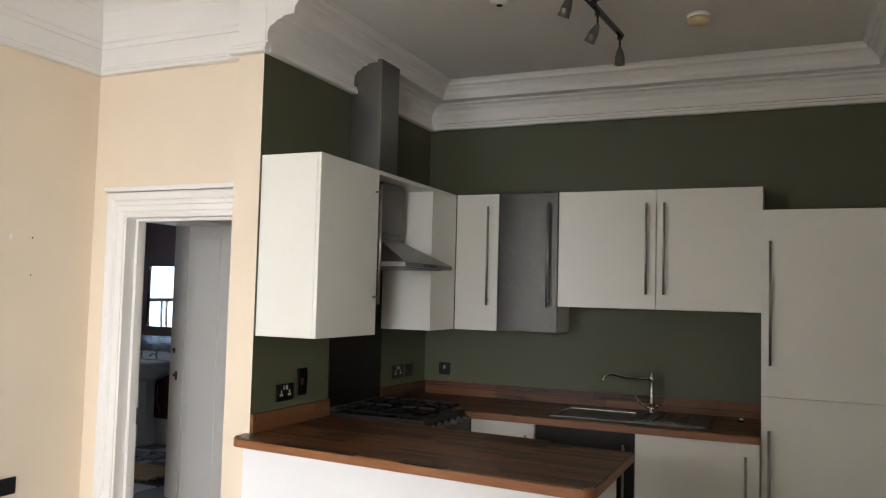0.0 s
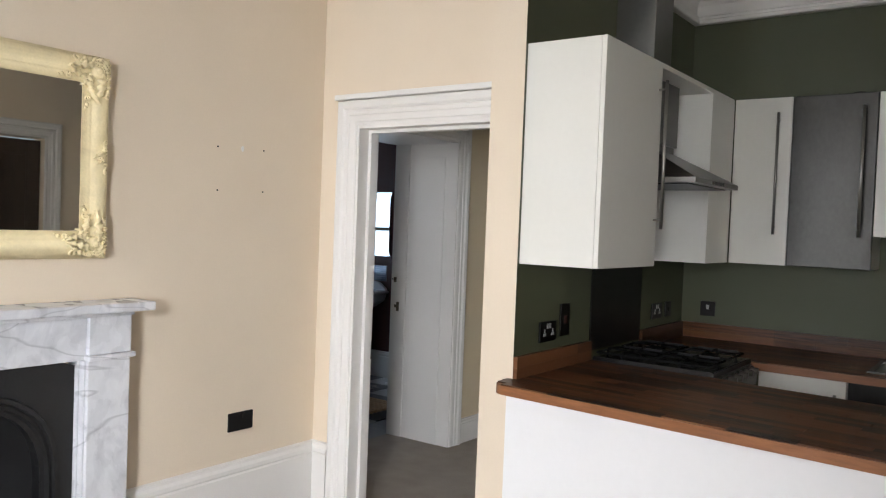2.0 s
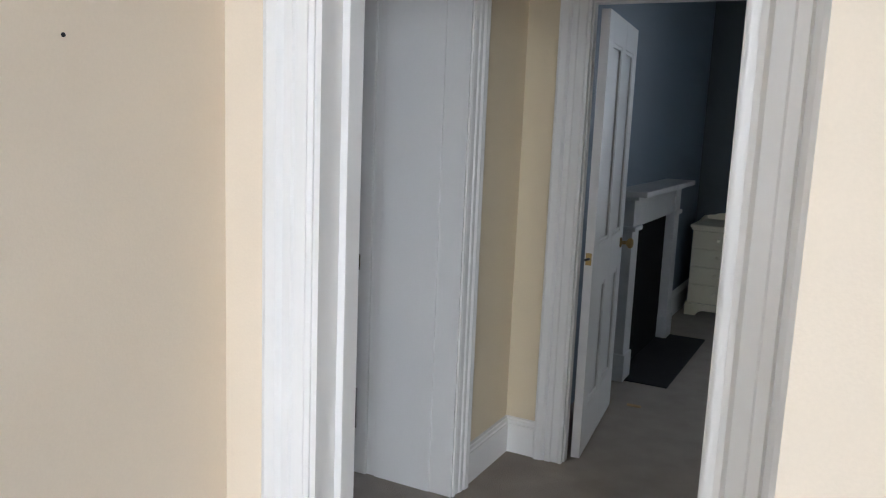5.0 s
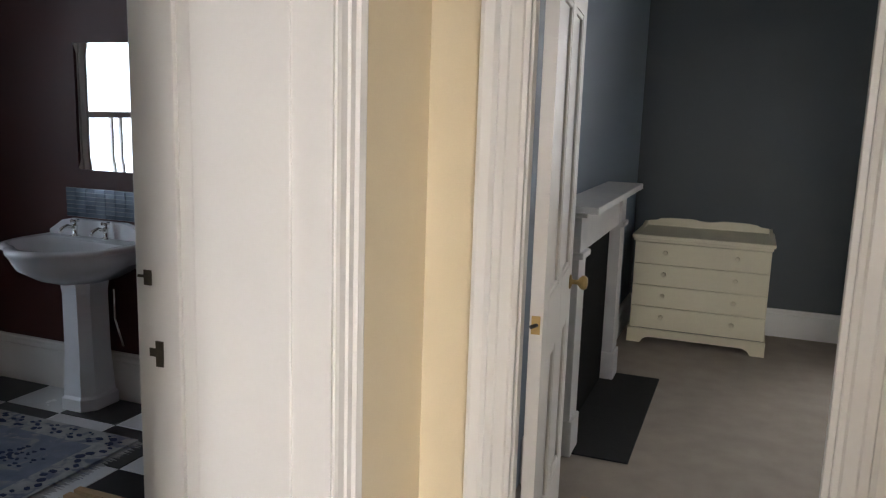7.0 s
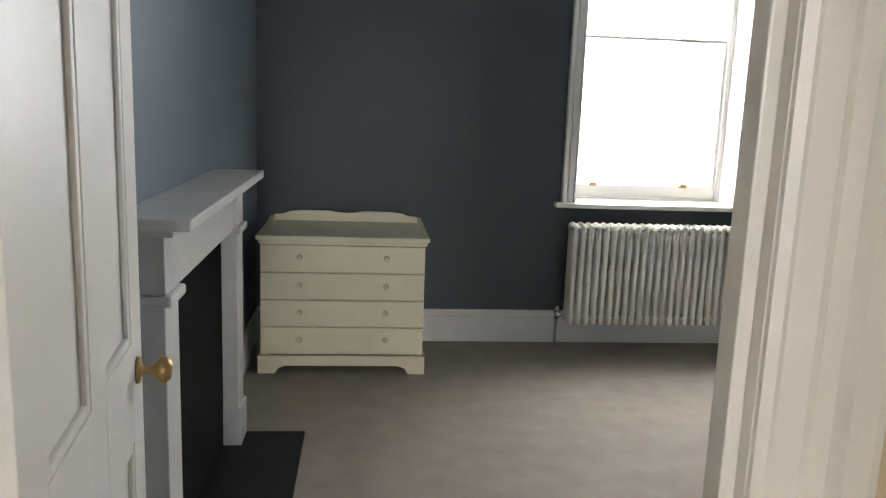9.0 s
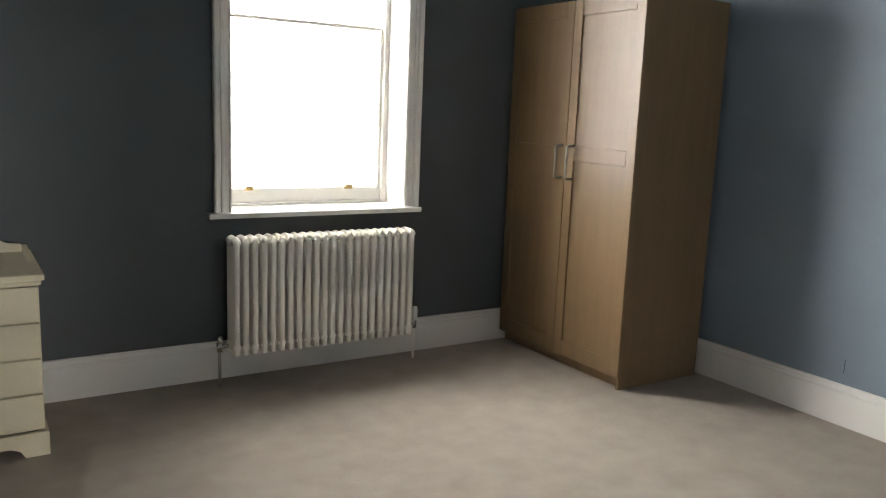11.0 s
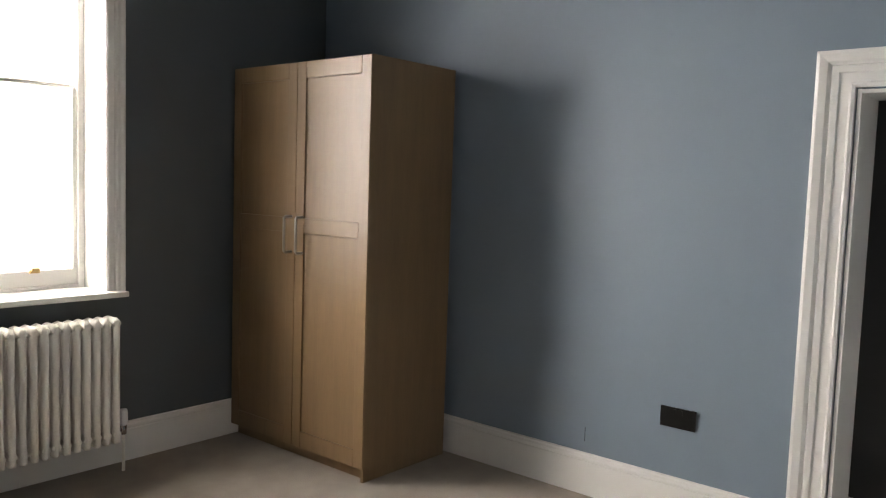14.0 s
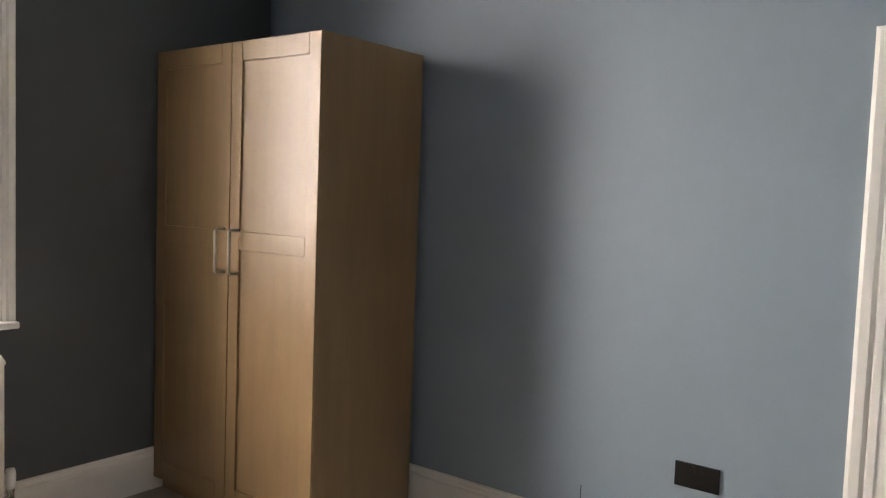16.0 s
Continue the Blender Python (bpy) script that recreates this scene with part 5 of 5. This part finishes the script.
oct_ = lambda w, d, z: [(BXC - 0.02 + u * w * 0.8, 6.81 + v * d * 0.85, z) for u, v in ((-0.5, 0.5), (-0.5, -0.2), (-0.28, -0.5), (0.28, -0.5), (0.5, -0.2), (0.5, 0.5))]
loft(bm, [oct_(0.27, 0.25, -0.008), oct_(0.27, 0.25, 0.06), oct_(0.245, 0.225, 0.075), oct_(0.215, 0.2, 0.3), oct_(0.205, 0.2, 0.6), oct_(0.23, 0.22, 0.68), oct_(0.24, 0.24, 0.72)], smooth=False)
part("pedestal", bm, CERAMIC, basin)
for s in (-0.1, 0.1):
    bm = bmesh.new()
    c = (BXC + s, 6.86, 0.868)
    turned(bm, c, [(0.022, 0), (0.022, 0.006), (0.012, 0.012), (0.012, 0.05), (0.016, 0.055), (0.008, 0.065), (0.008, 0.075)], "z", 12)
    tube(bm, [(c[0], c[1], c[2] + 0.045), (c[0], c[1] - 0.05, c[2] + 0.06), (c[0], c[1] - 0.085, c[2] + 0.05), (c[0], c[1] - 0.095, c[2] + 0.03)], 0.009, 8)
    for d in ((0.026, 0), (0, 0.026)):
        tube(bm, [(c[0] - d[0], c[1] - d[1], c[2] + 0.08), (c[0] + d[0], c[1] + d[1], c[2] + 0.08)], 0.006, 8)
    part("tap", bm, CHROME, basin, "chrome cross-head tap")
bm = bmesh.new()
turned(bm, (BXC, 6.79, 0.83), [(0.013, 0.004), (0.013, -0.002), (0.008, -0.003)], "y", 12)
part("overflow", bm, BLACKP, basin)
bm = bmesh.new()
tube(bm, [(BXC + 0.08, 6.92, 0.6), (BXC + 0.1, 6.9, 0.45), (BXC + 0.12, 6.93, 0.3)], 0.008, 6)
part("waste_pipe", bm, CHROME, basin)

bmir = thing("bathroom_mirror", (-5.84, TY, 1.2), "frameless mirror with cut edges reflecting a bright window", "mirror")
M0, M1, MZ0, MZ1 = -6.105, -5.64, 1.203, 1.832
part("glass", boxes((M0 + 0.02, M1 - 0.02, TY - 0.012, TY - 0.002, MZ0 + 0.05, MZ1 - 0.05)), MIRROR, bmir)
bm = bmesh.new()
a = [(M0, TY - 0.0105, MZ0), (M1, TY - 0.0105, MZ0), (M1, TY - 0.0105, MZ1), (M0, TY - 0.0105, MZ1)]
b = [(M0 + 0.02, TY - 0.012, MZ0 + 0.05), (M1 - 0.02, TY - 0.012, MZ0 + 0.05), (M1 - 0.02, TY - 0.012, MZ1 - 0.05), (M0 + 0.02, TY - 0.012, MZ1 - 0.05)]
back = [(x, TY - 0.002, z) for x, y, z in a]
loft(bm, [back, a, b], False, False, smooth=False)
part("bevel", bm, MIRROR, bmir, "bevelled mirror edge")

sh = thing("shower_enclosure", (-4.6, 6.5, 0), "white shower tray with dark framed glass screen", "shower")
part("tray", boxes((-4.90, BX - 0.002, 6.12, TY - 0.02, -0.008, 0.17), bevel=0.012), CERAMIC, sh)
part("tray_step", boxes((-4.96, -4.90, 6.2, TY - 0.03, -0.008, 0.08), bevel=0.008), CERAMIC, sh)
for x, y in ((-4.89, 6.14), (BX - 0.03, 6.14), (-4.89, TY - 0.045)):
    part("post", boxes((x - 0.012, x + 0.016, y - 0.014, y + 0.014, 0.17, 2.05), bevel=0.003), STEEL, sh)
part("top_rail", boxes((-4.9, BX - 0.02, 6.126, 6.154, 2.05, 2.08)), STEEL, sh)
g = part("glass_screen", boxes((-4.87, BX - 0.04, 6.137, 6.143, 0.18, 2.05)), GLASS, sh)
g.visible_shadow = False
bm = bmesh.new()
tube(bm, [(-4.78, 6.135, 1.62), (-4.78, 6.10, 1.615), (-4.78, 6.085, 1.57), (-4.78, 6.10, 1.525), (-4.78, 6.135, 1.52)], 0.008, 8)
part("handle", bm, CHROME, sh)

# rug
R0, R1, S0, S1 = -6.95, -5.42, 5.55, 6.55
rug = thing("bath_rug", (-6.2, 6.0, 0), "cream bordered blue grey floral wool rug with fringe", "rug")
part("field", boxes((R0 + 0.14, R1 - 0.14, S0 + 0.14, S1 - 0.14, -0.006, 0.012)), RUGC, rug)
bm = bmesh.new()
for d in ((R0, R1, S0, S0 + 0.14), (R0, R1, S1 - 0.14, S1), (R0, R0 + 0.14, S0 + 0.14, S1 - 0.14), (R1 - 0.14, R1, S0 + 0.14, S1 - 0.14)):
    box(bm, *d, -0.006, 0.012)
part("border", bm, RUGB, rug, "cream and rose patterned border")
rng = random.Random(11)
for cxr, cyr, rr in ((-6.2, 6.05, 0.26), (-5.75, 6.2, 0.13), (-5.78, 5.85, 0.13), (-6.6, 6.2, 0.13), (-6.6, 5.85, 0.13)):
    bm = bmesh.new()
    for k in range(int(rr * 300)):
        ang, q = rng.uniform(0, 6.28), rr * rng.uniform(0.25, 1.0)
        c = (cxr + q * math.cos(ang), cyr + q * 0.75 * math.sin(ang))
        r = rng.uniform(0.005, 0.015)
        loft(bm, [[(c[0] + r * (1 + 0.4 * math.sin(3 * a)) * math.cos(a), c[1] + 0.7 * r * math.sin(a), z) for a in [j * 0.785 for j in range(8)]] for z in (0.008, 0.0145)], smooth=False)
    part("flower_motif", bm, rng.choice([RUGN, RUGB]) if rr < 0.2 else RUGB, rug)
bm = bmesh.new()
for side in (S1 - 0.07, S0 + 0.07):
    for k in range(64):
        c = (R0 + 0.05 + k * (R1 - R0 - 0.1) / 63, side + 0.04 * math.sin(k * 1.3))
        r = rng.uniform(0.007, 0.018)
        loft(bm, [[(c[0] + r * math.cos(a) * (1 + 0.35 * math.sin(2 * a + k)), c[1] + 0.8 * r * math.sin(a), z) for a in [j * 0.785 for j in range(8)]] for z in (0.008, 0.0145)], smooth=False)
for k in range(24):
    c = (R1 - 0.07 + 0.03 * math.sin(k * 1.3), S0 + 0.05 + k * (S1 - S0 - 0.1) / 23)
    r = rng.uniform(0.012, 0.022)
    loft(bm, [[(c[0] + r * math.cos(a), c[1] + 0.8 * r * math.sin(a) * (1 + 0.35 * math.sin(2 * a + k)), z) for a in [j * 0.785 for j in range(8)]] for z in (0.008, 0.0145)], smooth=False)
part("border_motif", bm, RUGN, rug, "navy leaf motifs")
for x, s in ((R1, 1), (R0, -1)):
    bm = bmesh.new()
    for k in range(110):
        y = S0 + (k + 0.5) * (S1 - S0) / 110
        dy, ln = rng.uniform(-0.012, 0.012), rng.uniform(0.05, 0.085)
        loft(bm, [[(x, y - 0.003, -0.006), (x, y + 0.003, -0.006), (x, y + 0.003, 0.004), (x, y - 0.003, 0.004)],
                  [(x + s * ln, y + dy - 0.002, -0.006), (x + s * ln, y + dy + 0.002, -0.006), (x + s * ln, y + dy + 0.002, -0.002), (x + s * ln, y + dy - 0.002, -0.002)]], smooth=False)
    part("fringe", bm, RUGB, rug, "cream wool fringe")

mat_ = thing("duckboard", (-5.0, 5.85, 0), "pale wooden slatted bath mat on the tiles", "bath mat")
for k in range(9):
    part("slat", boxes((-5.28, -4.72, 5.62 + k * 0.052, 5.655 + k * 0.052, 0.012, 0.03), bevel=0.003), PINE, mat_)
for x in (-5.2, -4.84):
    part("bearer", boxes((x, x + 0.04, 5.62, 6.07, -0.008, 0.0115)), PINE, mat_)


# ---- pieces of surfaces ----
def box_mesh(name, w, d, h, mats, bevel=0.0012):
    bm = bmesh.new()
    box(bm, -w / 2, w / 2, -d / 2, d / 2, 0, h)
    if bevel:
        top = [e for e in bm.edges if all(v.co.z > h - 1e-6 for v in e.verts)]
        bmesh.ops.bevel(bm, geom=top, offset=bevel, segments=1, affect="EDGES")
    me = bpy.data.meshes.new(name)
    bm.to_mesh(me)
    bm.free()
    me.materials.append(mats)
    return me


tile = 0.36
ttop = {c: box_mesh("tile", tile - 0.004, tile - 0.004, 0.008, m) for c, m in ((0, TILEW), (1, TILEB))}
for i in range(-8, 6):
    for j in range(-8, 1):
        x, y = -6.02 + (i - 0.5) * tile, 6.66 + (j + 0.5) * tile
        if x < TX + 0.15 or x > BX - 0.12 or y < 4.2 or y > TY + 0.1:
            continue
        piece("tile", ttop[(i + j) % 2], bath_floor, (x, min(y, TY - 0.02), -0.008))

# silver mosaic splashback above the basin
ms = thing("mosaic_splashback", (-5.95, TY, 0.95), "silver blue mosaic tile splashback above the basin", "splashback")
part("backing", boxes((-6.2, -5.68, TY - 0.006, TY, 0.955, 1.105)), GROUT, ms)
bm = bmesh.new()
box(bm, -0.031, 0.031, -0.004, 0.0, -0.0095, 0.0095)
mt_ = bpy.data.meshes.new("tile")
bm.to_mesh(mt_)
bm.free()
mt_.materials.append(MOSAIC)
for i in range(8):
    for j in range(7):
        piece("tile", mt_, ms, (-6.167 + i * 0.065, TY - 0.006, 0.967 + j * 0.0212))

# walnut staves
rng = random.Random(7)
stave = {}


def stave_mesh(length, width):
    key = (round(length, 3), width)
    if key not in stave:
        stave[key] = box_mesh("stave", length - 0.0006, width - 0.0006, 0.006, WALNUT, 0.0004)
    return stave[key]


SW, ANG, R_TOP = 0.0425, math.atan(-0.085), 0.07
LENS = (0.22, 0.3, 0.38, 0.46, 0.55)
for r in range(20):
    front = 0.004 + r * SW
    v = front + 0.5 * SW                            # metres behind the front edge
    inset = R_TOP - math.sqrt(max(0.0, R_TOP ** 2 - (R_TOP - front) ** 2)) if front < R_TOP else 0.0
    x = -2.314 + inset
    first = True
    while x < -0.60:
        ln = rng.choice(LENS)
        if first:
            ln, first = rng.choice(LENS[:3]), False
        xe = -0.534 - inset
        if x + ln > xe - 0.12:
            ln = round(xe - x, 3)
        xm = x + ln / 2
        y = pen_front(xm) + v
        lo = NX1 + 0.002 if y + ANG * 0 > 3.735 else -9
        if x < lo:
            ln = ln - (lo - x)
            x = lo
            xm = x + ln / 2
            y = pen_front(xm) + v
        if ln > 0.03 and y < (4.43 if xm < -1.7 else 4.43 - 0.155 * (xm + 1.7)):
            ob = piece("stave", stave_mesh(ln, SW), pen, (xm, y, zt))
            ob.rotation_euler = (0, 0, ANG)
        x += ln
for r in range(16):
    y = 5.045 + (r + 0.5) * SW
    x = NX1 + 0.005 if y > 5.065 else -1.665
    while x < -0.03:
        ln = rng.choice(LENS)
        if x + ln > -0.15:
            ln = round(-0.022 - x, 3)
        for a0, a1 in ([(x, x + ln)] if not (5.15 < y < 5.65) else [(x, min(x + ln, -1.187)), (max(x, -0.293), x + ln)]):
            if a1 - a0 > 0.03:
                piece("stave", stave_mesh(a1 - a0, SW), bw, ((a0 + a1) / 2, y, zt))
        x += ln


def upstand_run(x0, x1, y0, y1):
    along_x = abs(x1 - x0) > 0.05
    for row in range(2):
        t = (x0 if along_x else y0)
        end = (x1 if along_x else y1)
        while t < end - 0.01:
            ln = rng.choice(LENS)
            if t + ln > end - 0.1:
                ln = end - t
            z0 = 0.911 + row * 0.0455
            d = (t, t + ln - 0.0006, y0, y1) if along_x else (x0, x1, t, t + ln - 0.0006)
            part("stave", boxes((*d, z0, z0 + 0.045)), WALNUT, up)
            t += ln


upstand_run(NX1, NX1 + 0.02, 3.735, 4.435)
upstand_run(NX1, NX1 + 0.02, 5.07, KB - 0.021)
upstand_run(NX1, -0.022, KB - 0.02, KB)
